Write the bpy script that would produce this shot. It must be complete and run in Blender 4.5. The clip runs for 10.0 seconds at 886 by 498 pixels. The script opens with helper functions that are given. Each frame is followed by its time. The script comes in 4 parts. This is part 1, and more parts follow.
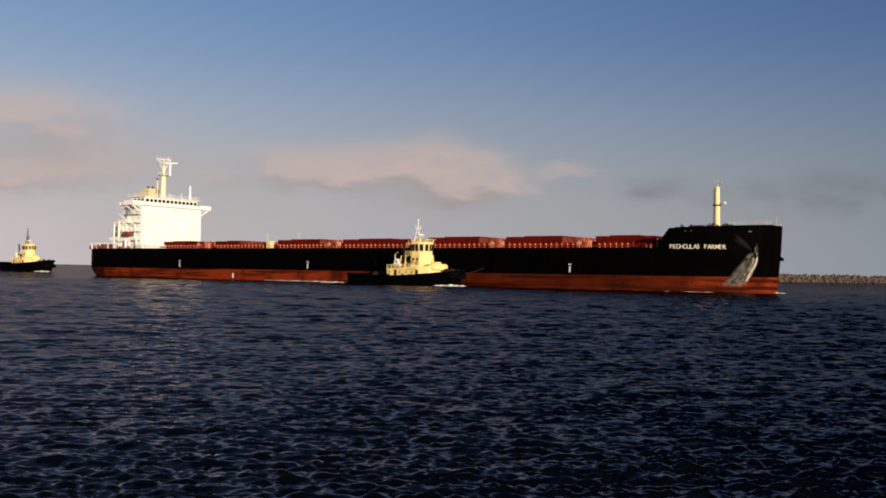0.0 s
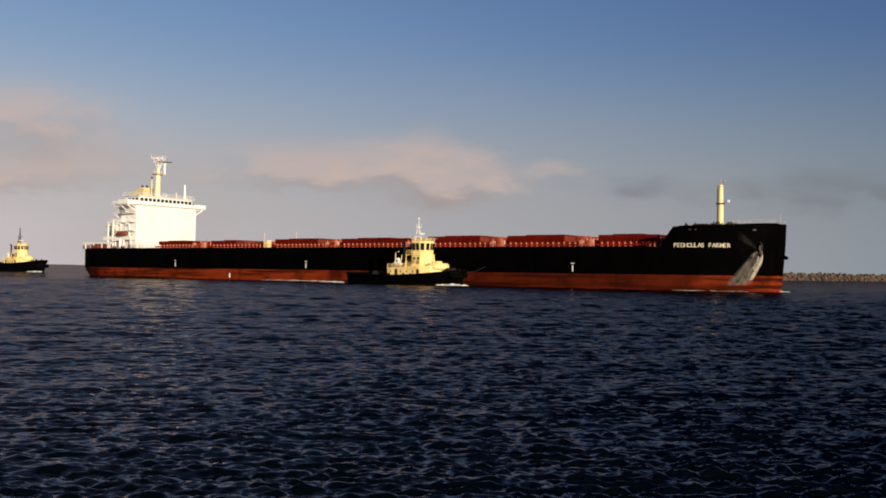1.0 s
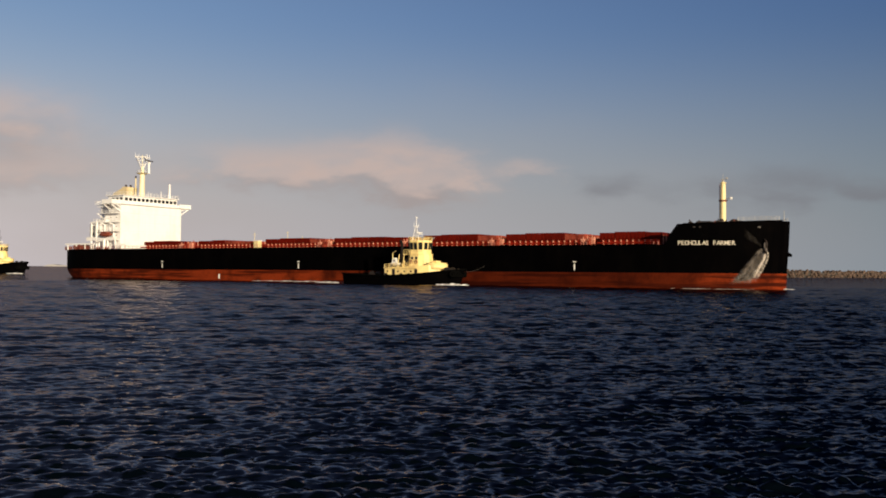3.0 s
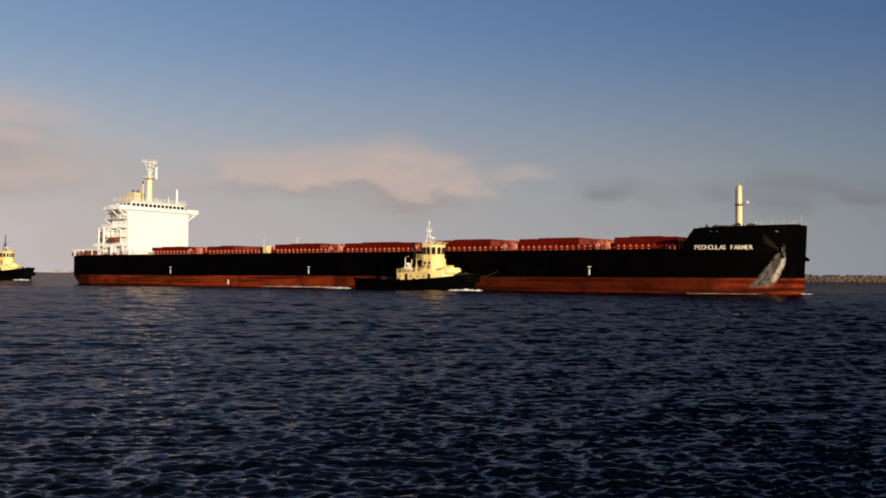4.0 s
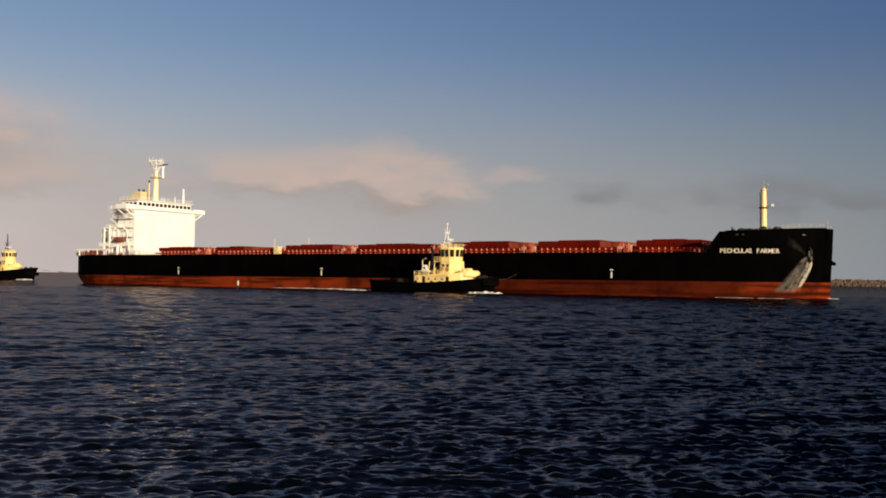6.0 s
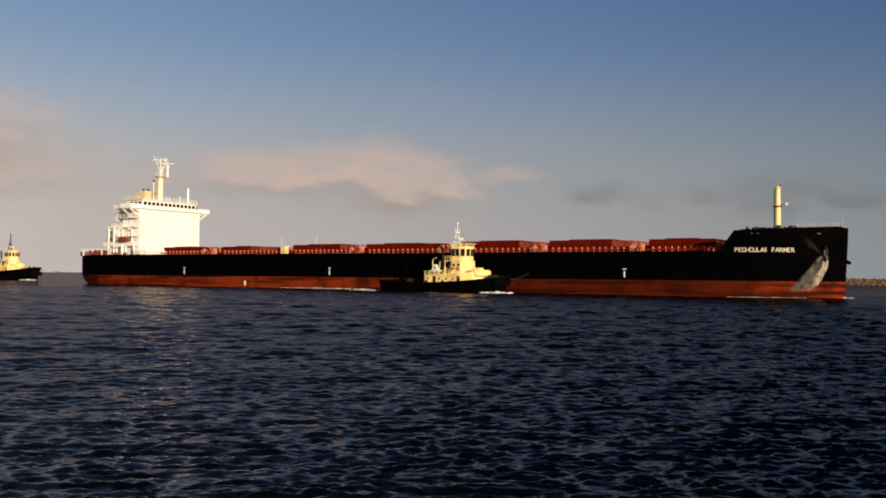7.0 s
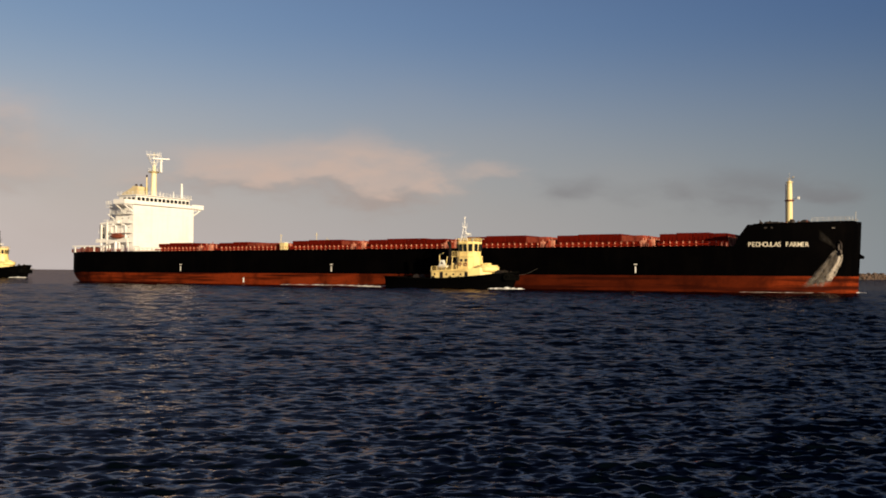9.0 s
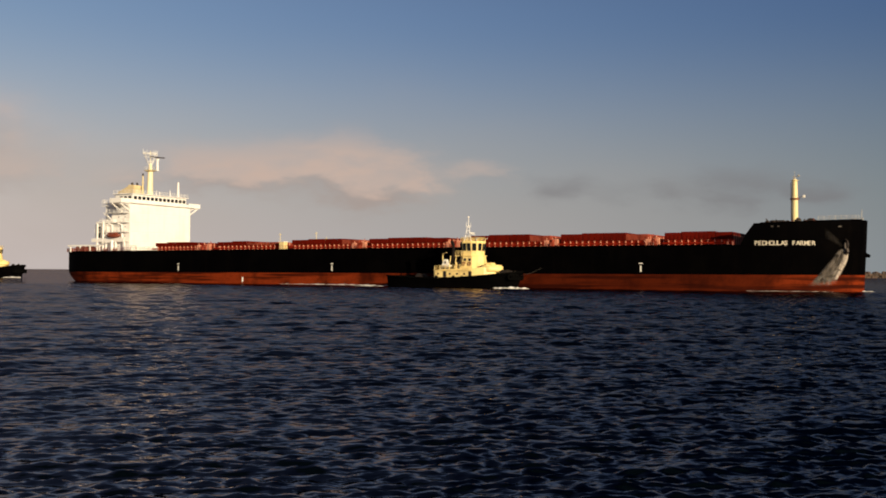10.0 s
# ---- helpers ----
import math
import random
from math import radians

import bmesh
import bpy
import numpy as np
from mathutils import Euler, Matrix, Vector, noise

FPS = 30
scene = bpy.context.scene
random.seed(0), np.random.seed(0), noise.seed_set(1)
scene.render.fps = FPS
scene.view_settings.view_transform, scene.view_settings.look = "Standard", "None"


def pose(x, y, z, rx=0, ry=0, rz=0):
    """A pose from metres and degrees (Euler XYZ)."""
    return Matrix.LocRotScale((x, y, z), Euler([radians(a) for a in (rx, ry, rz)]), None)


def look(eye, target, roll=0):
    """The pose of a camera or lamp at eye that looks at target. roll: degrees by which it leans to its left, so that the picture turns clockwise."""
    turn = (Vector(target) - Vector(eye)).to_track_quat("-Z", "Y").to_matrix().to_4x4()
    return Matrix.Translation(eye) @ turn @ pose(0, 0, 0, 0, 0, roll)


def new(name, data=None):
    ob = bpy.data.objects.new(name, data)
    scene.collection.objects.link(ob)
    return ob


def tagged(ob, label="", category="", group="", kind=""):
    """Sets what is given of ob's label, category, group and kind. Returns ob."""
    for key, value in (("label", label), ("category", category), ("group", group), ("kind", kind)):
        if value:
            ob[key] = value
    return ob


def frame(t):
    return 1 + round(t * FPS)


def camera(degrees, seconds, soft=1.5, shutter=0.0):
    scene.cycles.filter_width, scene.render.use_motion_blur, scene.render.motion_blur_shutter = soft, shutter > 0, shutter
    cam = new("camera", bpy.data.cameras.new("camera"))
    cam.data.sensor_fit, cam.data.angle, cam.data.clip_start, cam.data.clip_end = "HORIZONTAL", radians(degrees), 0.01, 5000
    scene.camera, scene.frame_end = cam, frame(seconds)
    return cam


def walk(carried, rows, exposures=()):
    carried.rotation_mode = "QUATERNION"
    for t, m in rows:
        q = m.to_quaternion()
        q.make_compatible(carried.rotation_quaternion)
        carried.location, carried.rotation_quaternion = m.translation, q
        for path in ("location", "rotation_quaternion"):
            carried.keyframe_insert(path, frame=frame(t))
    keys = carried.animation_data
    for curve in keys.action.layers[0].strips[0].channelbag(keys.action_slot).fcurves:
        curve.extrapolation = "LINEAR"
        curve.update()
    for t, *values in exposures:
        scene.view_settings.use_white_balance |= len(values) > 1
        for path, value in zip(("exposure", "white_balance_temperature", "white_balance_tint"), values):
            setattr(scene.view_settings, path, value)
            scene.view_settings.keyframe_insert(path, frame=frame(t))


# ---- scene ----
# ---- camera: held by hand on the shore, turning slowly after the ship ----
EYE = (0.0, 0.0, 3.713)
cam = camera(49.51, 10.0, soft=1.8)
TURNS = (  # seconds, turn to the right, upward tilt, lean in degrees
    (0, -0.000, 1.279, 1.030),
    (0.5, 0.314, 1.303, 0.873),
    (1, 0.720, 1.236, 0.910),
    (1.5, 1.303, 0.866, 1.041),
    (2, 1.803, 0.817, 1.106),
    (2.5, 2.250, 0.981, 0.750),
    (4, 2.472, 1.514, 0.433),
    (4.5, 2.468, 1.577, 0.421),
    (5, 2.673, 1.606, 0.409),
    (5.5, 2.964, 1.640, 0.679),
    (7, 3.269, 1.604, 0.674),
    (7.5, 3.523, 1.598, 0.641),
    (8, 3.668, 1.607, 0.602),
    (8.5, 4.189, 1.397, 0.437),
    (9, 4.579, 1.364, 0.465),
    (9.5, 4.916, 1.391, 0.338),
    (10, 5.270, 1.315, 0.390),
)


def aim(turn, tilt, lean):
    a, b = radians(turn), radians(tilt)
    way = Vector((math.sin(a) * math.cos(b), math.cos(a) * math.cos(b), math.sin(b)))
    return look(EYE, Vector(EYE) + way * 100, lean)


walk(cam, [(t, aim(a, b, c)) for t, a, b, c in TURNS],
     exposures=[(0.0, 0.3, 6430, 10), (5.0, 0.3, 6760, 10), (10.0, 0.31, 7080, 10)])

# ---- sky, clouds and the low evening sun behind the shore ----
SUN_ELEVATION, SUN_AZIMUTH = 13.0, 153.0     # degrees; azimuth clockwise from +y
world = bpy.data.worlds.new("evening_sky")
scene.world = world
world.use_nodes = True


class Nodes:
    """Short hand for building a node tree."""

    def __init__(self, tree):
        self.tree = tree
        tree.nodes.clear()

    def add(self, kind):
        return self.tree.nodes.new(kind)

    def link(self, a, b):
        self.tree.links.new(a, b)

    def put(self, socket, value):
        if isinstance(value, bpy.types.NodeSocket):
            self.link(value, socket)
        elif value is not None:
            socket.default_value = value

    def math(self, op, a, b=None, c=None, clamp=False):
        node = self.add("ShaderNodeMath")
        node.operation, node.use_clamp = op, clamp
        for socket, value in zip(node.inputs, (a, b, c)):
            self.put(socket, value)
        return node.outputs[0]

    def mix(self, factor, a, b, blend="MIX"):
        node = self.add("ShaderNodeMix")
        node.data_type, node.blend_type = "RGBA", blend
        self.put(node.inputs[0], factor)
        for socket, value in ((node.inputs[6], a), (node.inputs[7], b)):
            self.put(socket, (*value, 1) if isinstance(value, tuple) and len(value) == 3 else value)
        return node.outputs[2]

    def noise(self, vector, scale, detail=4.0, rough=0.55, distortion=0.0):
        node = self.add("ShaderNodeTexNoise")
        self.put(node.inputs["Vector"], vector)
        node.inputs["Scale"].default_value, node.inputs["Detail"].default_value = scale, detail
        node.inputs["Roughness"].default_value, node.inputs["Distortion"].default_value = rough, distortion
        return node.outputs["Fac"]

    def ramp(self, value, low, high, a=0.0, b=1.0, smooth=True):
        node = self.add("ShaderNodeMapRange")
        node.interpolation_type = "SMOOTHSTEP" if smooth else "LINEAR"
        for socket, v in zip(node.inputs, (value, low, high, a, b)):
            self.put(socket, v)
        return node.outputs[0]


def build_sky():
    n = Nodes(world.node_tree)
    sky = n.add("ShaderNodeTexSky")
    sky.sky_type, sky.sun_disc = "NISHITA", False
    sky.sun_elevation, sky.sun_rotation = radians(SUN_ELEVATION), radians(SUN_AZIMUTH)
    sky.air_density, sky.dust_density, sky.ozone_density = 1.2, 2.0, 1.5
    spot = n.add("ShaderNodeTexCoord").outputs["Generated"]
    xyz = n.add("ShaderNodeSeparateXYZ")
    n.link(spot, xyz.inputs[0])
    depth = n.math("MAXIMUM", xyz.outputs[1], 0.08)
    u, v = n.math("DIVIDE", xyz.outputs[0], depth), n.math("DIVIDE", xyz.outputs[2], depth)
    plane = n.add("ShaderNodeCombineXYZ")
    n.link(u, plane.inputs[0])
    n.link(n.math("MULTIPLY", v, 2.2), plane.inputs[1])
    curl = n.noise(plane.outputs[0], 9.0, 5.0, 0.6)
    fine = n.noise(plane.outputs[0], 17.0, 3.5, 0.5, 0.15)
    veil = n.noise(plane.outputs[0], 3.4, 4.0, 0.5)
    du = n.math("MULTIPLY_ADD", n.math("SUBTRACT", curl, 0.5), 0.17, u)
    dv = n.math("MULTIPLY_ADD", n.math("SUBTRACT", fine, 0.5), 0.042, v)

    def puff(u0, v0, a, b, lift=0.0):
        p = n.math("DIVIDE", n.math("SUBTRACT", du, u0), a)
        q = n.math("DIVIDE", n.math("SUBTRACT", dv, v0 - lift), b)
        r = n.math("ADD", n.math("MULTIPLY", p, p), n.math("MULTIPLY", q, q))
        return n.math("POWER", 2.718, n.math("MULTIPLY", r, -1.0))

    def bank(puffs, lift=0.0):
        total = None
        for u0, v0, a, b, k in puffs:
            g = n.math("MULTIPLY", puff(u0, v0, a, b, lift), k)
            total = g if total is None else n.math("ADD", total, g)
        return total

    WARM = ((-0.10, 0.105, 0.085, 0.026, 0.7), (-0.01, 0.114, 0.065, 0.028, 0.8), (0.035, 0.094, 0.046, 0.022, 0.7),
            (0.010, 0.076, 0.042, 0.020, 0.8), (0.135, 0.104, 0.038, 0.015, 0.66), (-0.43, 0.150, 0.095, 0.040, 0.9), (-0.16, 0.098, 0.05, 0.018, 0.6),
            (-0.36, 0.095, 0.09, 0.022, 0.6), (-0.47, 0.090, 0.06, 0.022, 0.7), (-0.20, 0.118, 0.06, 0.022, 0.25), (-0.31, 0.13, 0.07, 0.03, 0.2))
    GREY = ((0.23, 0.088, 0.046, 0.014, 0.7), (0.32, 0.084, 0.030, 0.012, 0.7), (0.41, 0.092, 0.055, 0.021, 0.85),
            (0.50, 0.090, 0.050, 0.013, 0.7), (0.012, 0.066, 0.05, 0.018, 0.10))
    warm, above = bank(WARM), bank(WARM, 0.024)
    grey = bank(GREY)
    torn = n.ramp(fine, 0.25, 0.75, 0.55, 1.15)
    warm_cover = n.math("MULTIPLY", n.ramp(warm, 0.02, 1.0, 0.0, 0.90), torn, clamp=True)
    grey_cover = n.math("MULTIPLY", n.ramp(grey, 0.0, 0.95, 0.0, 0.6), torn, clamp=True)
    lit = n.ramp(n.math("MULTIPLY_ADD", n.math("SUBTRACT", fine, 0.5), 0.9, n.math("SUBTRACT", warm, above)), -0.4, 0.4)
    haze_low = n.ramp(xyz.outputs[2], 0.0, 0.26, 0.97, 0.0)
    west = n.ramp(u, -0.55, 0.62, 1.0, 0.0, smooth=False)
    clear = n.mix(1.0, sky.outputs[0], n.mix(west, (0.34, 0.46, 0.80), (0.73, 0.77, 1.0)), "MULTIPLY")
    clear = n.mix(1.0, clear, n.mix(n.ramp(xyz.outputs[2], 0.25, 0.50), (1.0, 1.0, 1.0), n.mix(west, (0.022, 0.055, 0.092), (0.34, 0.32, 0.34))), "MULTIPLY")
    haze = n.mix(west, (2.1, 2.5, 2.85), (5.85, 5.2, 5.25))
    hazy = n.mix(haze_low, clear, haze)
    thin = n.math("MULTIPLY", n.ramp(veil, 0.42, 0.75, 0.0, 0.35), n.ramp(xyz.outputs[2], 0.05, 0.27, 1.0, 0.0))
    hazy = n.mix(n.math("MULTIPLY", thin, west), hazy, (4.0, 3.45, 3.2))
    pink = n.mix(lit, (3.55, 3.02, 2.92), (5.2, 4.12, 3.75))
    clouded = n.mix(warm_cover, hazy, pink)
    clouded = n.mix(grey_cover, clouded, (1.75, 1.75, 1.95))
    back = n.add("ShaderNodeBackground")
    n.link(clouded, back.inputs[0])
    back.inputs[1].default_value = 0.085
    n.link(back.outputs[0], n.add("ShaderNodeOutputWorld").inputs[0])


build_sky()
sun = new("sun", bpy.data.lights.new("sun", "SUN"))
sun.data.energy, sun.data.angle, sun.data.color = 4.9, radians(0.6), (1.0, 0.83, 0.58)
a, e = radians(SUN_AZIMUTH), radians(SUN_ELEVATION)
sun.matrix_basis = look((math.sin(a) * math.cos(e) * 400, math.cos(a) * math.cos(e) * 400, math.sin(e) * 400), (0, 0, 0))

# ---- materials ----


def paint(name, colour, second=None, rough=0.5, metal=0.0, scale=1.0, bump=0.02, wear=0.5, streak=0.0, spec=0.5, runs_along=False, dark_stretch=None):
    """Painted or raw surface: broad stains, fine grain and a slight relief; streak adds runs down the side."""
    m = bpy.data.materials.new(name)
    m.use_nodes = True
    n = Nodes(m.node_tree)
    out, b = n.add("ShaderNodeOutputMaterial"), n.add("ShaderNodeBsdfPrincipled")
    n.link(b.outputs[0], out.inputs[0])
    at = n.add("ShaderNodeTexCoord").outputs["Object"]
    big = n.noise(at, 0.35 * scale, 5.0, 0.6)
    small = n.noise(at, 4.0 * scale, 5.0, 0.65)
    second = second or tuple(c * 0.6 for c in colour)
    f = n.ramp(big, 0.42, 0.72, 0.0, wear)
    col = n.mix(f, colour, second)
    col = n.mix(n.ramp(small, 0.45, 0.8, 0.0, wear * 0.6), col, second)
    if streak:
        stretch = n.add("ShaderNodeMapping")
        n.link(at, stretch.inputs[0])
        stretch.inputs["Scale"].default_value = (0.035, 0.035, 0.9) if runs_along else (0.9, 0.9, 0.06)
        runs = n.noise(stretch.outputs[0], 1.4 * scale, 4.0, 0.6)
        col = n.mix(n.ramp(runs, 0.47 if runs_along else 0.5, 0.62 if runs_along else 0.72, 0.0, streak), col, second)
    if dark_stretch:      # darker towards the second colour over a stretch of x, with a ragged edge
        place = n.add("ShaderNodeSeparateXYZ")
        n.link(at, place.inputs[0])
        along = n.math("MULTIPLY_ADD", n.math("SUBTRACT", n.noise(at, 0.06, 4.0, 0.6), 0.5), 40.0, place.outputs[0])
        patch = n.math("MULTIPLY", n.ramp(along, dark_stretch[0], dark_stretch[1]), n.ramp(along, dark_stretch[2], dark_stretch[3], 1.0, 0.0))
        col = n.mix(n.math("MULTIPLY", patch, dark_stretch[4]), col, second)
    n.link(col, b.inputs["Base Color"])
    n.link(n.ramp(small, 0.3, 0.8, rough * 0.85, min(1.0, rough * 1.2)), b.inputs["Roughness"])
    b.inputs["Metallic"].default_value = metal
    b.inputs["Specular IOR Level"].default_value = spec
    relief = n.add("ShaderNodeBump")
    relief.inputs["Strength"].default_value, relief.inputs["Distance"].default_value = 0.4, bump
    n.link(small, relief.inputs["Height"])
    n.link(relief.outputs[0], b.inputs["Normal"])
    return m


HULL_BLACK = paint("black_hull_paint", (0.0007, 0.0006, 0.0008), (0.0022, 0.0017, 0.0016), 0.7, scale=0.5, wear=0.5, streak=0.4, spec=0.006)
BOOT_RED = paint("red_boot_paint", (0.185, 0.026, 0.007), (0.022, 0.0035, 0.0018), 0.75, scale=0.6, wear=0.8, streak=0.9, spec=0.02, runs_along=True, dark_stretch=(-10, 25, 92, 108, 0.68))
DECK_RED = paint("red_deck_paint", (0.17, 0.020, 0.013), (0.075, 0.012, 0.009), 0.6, scale=0.8, wear=0.6)
HATCH_RED = paint("red_hatch_paint", (0.25, 0.015, 0.006), (0.06, 0.006, 0.004), 0.65, scale=0.6, wear=0.6, streak=0.4, spec=0.05)
COVER_RED = paint("dark_red_cover", (0.112, 0.0060, 0.0028), (0.040, 0.003, 0.002), 0.65, scale=0.6, wear=0.6, streak=0.4, spec=0.03)
MID_RED = paint("mid_red_steel", (0.30, 0.060, 0.036), (0.12, 0.016, 0.010), 0.65, scale=0.9, wear=0.8, streak=0.5, spec=0.05)
# red steel with its sunlit look put into the colour
SUNLIT_RED = paint("sunlit_red_steel", (0.62, 0.27, 0.18), (0.30, 0.07, 0.045), 0.55, wear=0.5)
WHITE = paint("white_ship_paint", (0.83, 0.83, 0.83), (0.68, 0.63, 0.56), 0.45, scale=0.5, wear=0.35, streak=0.25)
PALE_CREAM = paint("pale_cream_paint", (0.82, 0.74, 0.50), (0.60, 0.50, 0.32), 0.5, wear=0.5, streak=0.3)
FUNNEL_CREAM = paint("funnel_cream_paint", (0.66, 0.54, 0.32), (0.42, 0.33, 0.20), 0.55, wear=0.6, streak=0.4)
CREAM = paint("cream_mast_paint", (0.80, 0.68, 0.36), (0.58, 0.44, 0.20), 0.5, wear=0.5, streak=0.3)
TUG_CREAM = paint("cream_tug_paint", (0.88, 0.69, 0.29), (0.46, 0.31, 0.13), 0.5, scale=1.8, wear=0.5, streak=0.4)
TUG_BLACK = paint("black_tug_paint", (0.0010, 0.0010, 0.0012), (0.0024, 0.002, 0.002), 0.65, scale=1.5, wear=0.6, spec=0.01)
RUBBER = paint("black_rubber", (0.0015, 0.0015, 0.0015), (0.003, 0.003, 0.0025), 0.85, scale=2, wear=0.5, spec=0.02)
DARK_STEEL = paint("dark_steel", (0.022, 0.018, 0.017), (0.05, 0.024, 0.015), 0.6, metal=0.3, scale=2, wear=0.6)
BROWN_STEEL = paint("brown_deck_gear", (0.20, 0.055, 0.035), (0.08, 0.03, 0.022), 0.6, scale=2, wear=0.6)
# black of the sooty stacks and ports, and of the painted recess shade
SOOT_SHADE = paint("soot_and_shade_black", (0.008, 0.007, 0.007), (0.018, 0.010, 0.008), 0.7, scale=2, wear=0.6, spec=0.1)
GREY_STEEL = paint("grey_steel", (0.42, 0.41, 0.39), (0.25, 0.22, 0.19), 0.5, metal=0.2, scale=2, wear=0.5)
ORANGE = paint("orange_lifeboat_paint", (0.20, 0.045, 0.022), (0.1, 0.025, 0.015), 0.4, scale=2, wear=0.4)
MARK_WHITE = paint("white_marking_paint", (0.80, 0.79, 0.75), (0.5, 0.46, 0.42), 0.6, scale=2, wear=0.5)
ROPE = paint("grey_rope", (0.035, 0.032, 0.030), None, 0.9, scale=6)
ROCK = paint("brown_armour_rock", (0.105, 0.066, 0.048), (0.010, 0.008, 0.008), 0.9, scale=0.9, bump=0.15, wear=0.85)
ROCK_FILL = paint("rubble_core", (0.05, 0.042, 0.038), (0.022, 0.02, 0.019), 0.95, scale=0.8, bump=0.2, wear=0.8)
FAR_LAND = paint("pale_far_land", (0.32, 0.31, 0.31), (0.27, 0.27, 0.28), 0.9, scale=0.02)


def make_glass():
    m = bpy.data.materials.new("dark_window_glass")
    m.use_nodes = True
    b = m.node_tree.nodes["Principled BSDF"]
    b.inputs["Base Color"].default_value = (0.012, 0.014, 0.016, 1)
    b.inputs["Roughness"].default_value = 0.06
    return m


GLASS = make_glass()


def make_water():
    m = bpy.data.materials.new("dark_harbour_water")
    m.use_nodes = True
    n = Nodes(m.node_tree)
    out, deep = n.add("ShaderNodeOutputMaterial"), n.add("ShaderNodeBsdfDiffuse")
    gloss, skin, both = n.add("ShaderNodeBsdfGlossy"), n.add("ShaderNodeFresnel"), n.add("ShaderNodeMixShader")
    at = n.add("ShaderNodeTexCoord").outputs["Object"]
    turn = n.add("ShaderNodeMapping")
    n.link(at, turn.inputs[0])
    turn.inputs["Rotation"].default_value = (0, 0, radians(8))
    turn.inputs["Scale"].default_value = (0.42, 1.0, 1.0)
    ripple = n.noise(turn.outputs[0], 5.6, 1.5, 0.5, 0.4)
    chop = n.noise(turn.outputs[0], 2.1, 1.5, 0.5, 0.3)
    patch = n.noise(at, 0.02, 3.0, 0.5)
    swell = n.noise(turn.outputs[0], 0.34, 3.0, 0.55, 0.2)
    n.link(n.mix(patch, (0.0005, 0.0015, 0.0030), (0.0008, 0.0022, 0.0040)), deep.inputs["Color"])
    skin.inputs["IOR"].default_value = 1.25
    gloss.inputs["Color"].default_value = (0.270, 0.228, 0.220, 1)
    gloss.inputs["Roughness"].default_value = 0.06
    first, second, broad = n.add("ShaderNodeBump"), n.add("ShaderNodeBump"), n.add("ShaderNodeBump")
    broad.inputs["Strength"].default_value = 1.0
    where = n.add("ShaderNodeSeparateXYZ")
    n.link(at, where.inputs[0])
    wind = n.ramp(where.outputs[0], -30.0, 40.0, 0.42, 0.8, smooth=False)
    for node, tall in ((broad, 0.62), (first, 0.19), (second, 0.060)):
        n.link(n.math("MULTIPLY", wind, tall), node.inputs["Distance"])
    n.link(swell, broad.inputs["Height"])
    n.link(broad.outputs[0], first.inputs["Normal"])
    first.inputs["Strength"].default_value = 1.0
    second.inputs["Strength"].default_value = 1.0
    n.link(chop, first.inputs["Height"])
    n.link(ripple, second.inputs["Height"])
    n.link(first.outputs[0], second.inputs["Normal"])
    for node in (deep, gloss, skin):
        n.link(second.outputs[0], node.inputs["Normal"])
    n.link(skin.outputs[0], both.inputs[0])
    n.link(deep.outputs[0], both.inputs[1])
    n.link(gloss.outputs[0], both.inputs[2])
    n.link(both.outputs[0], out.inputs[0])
    return m


WATER = make_water()


def make_foam(name, colour, cover, scale, most=1.0, soft=0.12):
    """Broken white water: patches of foam with holes between them."""
    m = bpy.data.materials.new(name)
    m.use_nodes = True
    n = Nodes(m.node_tree)
    out, b = n.add("ShaderNodeOutputMaterial"), n.add("ShaderNodeBsdfPrincipled")
    clear, mixed = n.add("ShaderNodeBsdfTransparent"), n.add("ShaderNodeMixShader")
    b.inputs["Base Color"].default_value = (*colour, 1)
    b.inputs["Roughness"].default_value = 0.9
    at = n.add("ShaderNodeTexCoord").outputs["Object"]
    hole = n.noise(at, scale, 5.0, 0.65)
    n.link(n.ramp(hole, cover - soft, cover + soft, 0.0, most), mixed.inputs[0])
    n.link(clear.outputs[0], mixed.inputs[1])
    n.link(b.outputs[0], mixed.inputs[2])
    n.link(mixed.outputs[0], out.inputs[0])
    return m


FOAM = make_foam("white_foam", (0.82, 0.82, 0.82), 0.44, 1.6)
SPRAY = make_foam("falling_wash_water", (0.76, 0.68, 0.60), 0.46, 1.3, 0.62, 0.30)
JET = make_foam("faint_jet", (0.5, 0.45, 0.42), 0.58, 1.4, 0.014, 0.3)
LETTER = paint("cream_letter_paint", (0.55, 0.50, 0.41), (0.28, 0.25, 0.21), 0.6, scale=2, wear=0.6)
MIST = make_foam("thin_wash_mist", (0.66, 0.58, 0.52), 0.55, 1.2, 0.09, 0.3)

# ---- mesh helpers ----


def part(name, bm, material, parent=None, label="", smooth=False):
    """Links a bmesh as one mesh object under a thing or a part."""
    mesh = bpy.data.meshes.new(name)
    if smooth:
        for f in bm.faces:
            f.smooth = True
    bm.to_mesh(mesh)
    bm.free()
    for m in material if isinstance(material, (list, tuple)) else (material,):
        mesh.materials.append(m)
    ob = new(name, mesh)
    ob.parent = parent
    return tagged(ob, label)


def again(ob, name, x, y, z, parent, rz=0.0):
    """Another part on the same mesh."""
    o = new(name, ob.data)
    o.parent = parent
    o.matrix_basis = pose(x, y, z, 0, 0, rz)
    return o


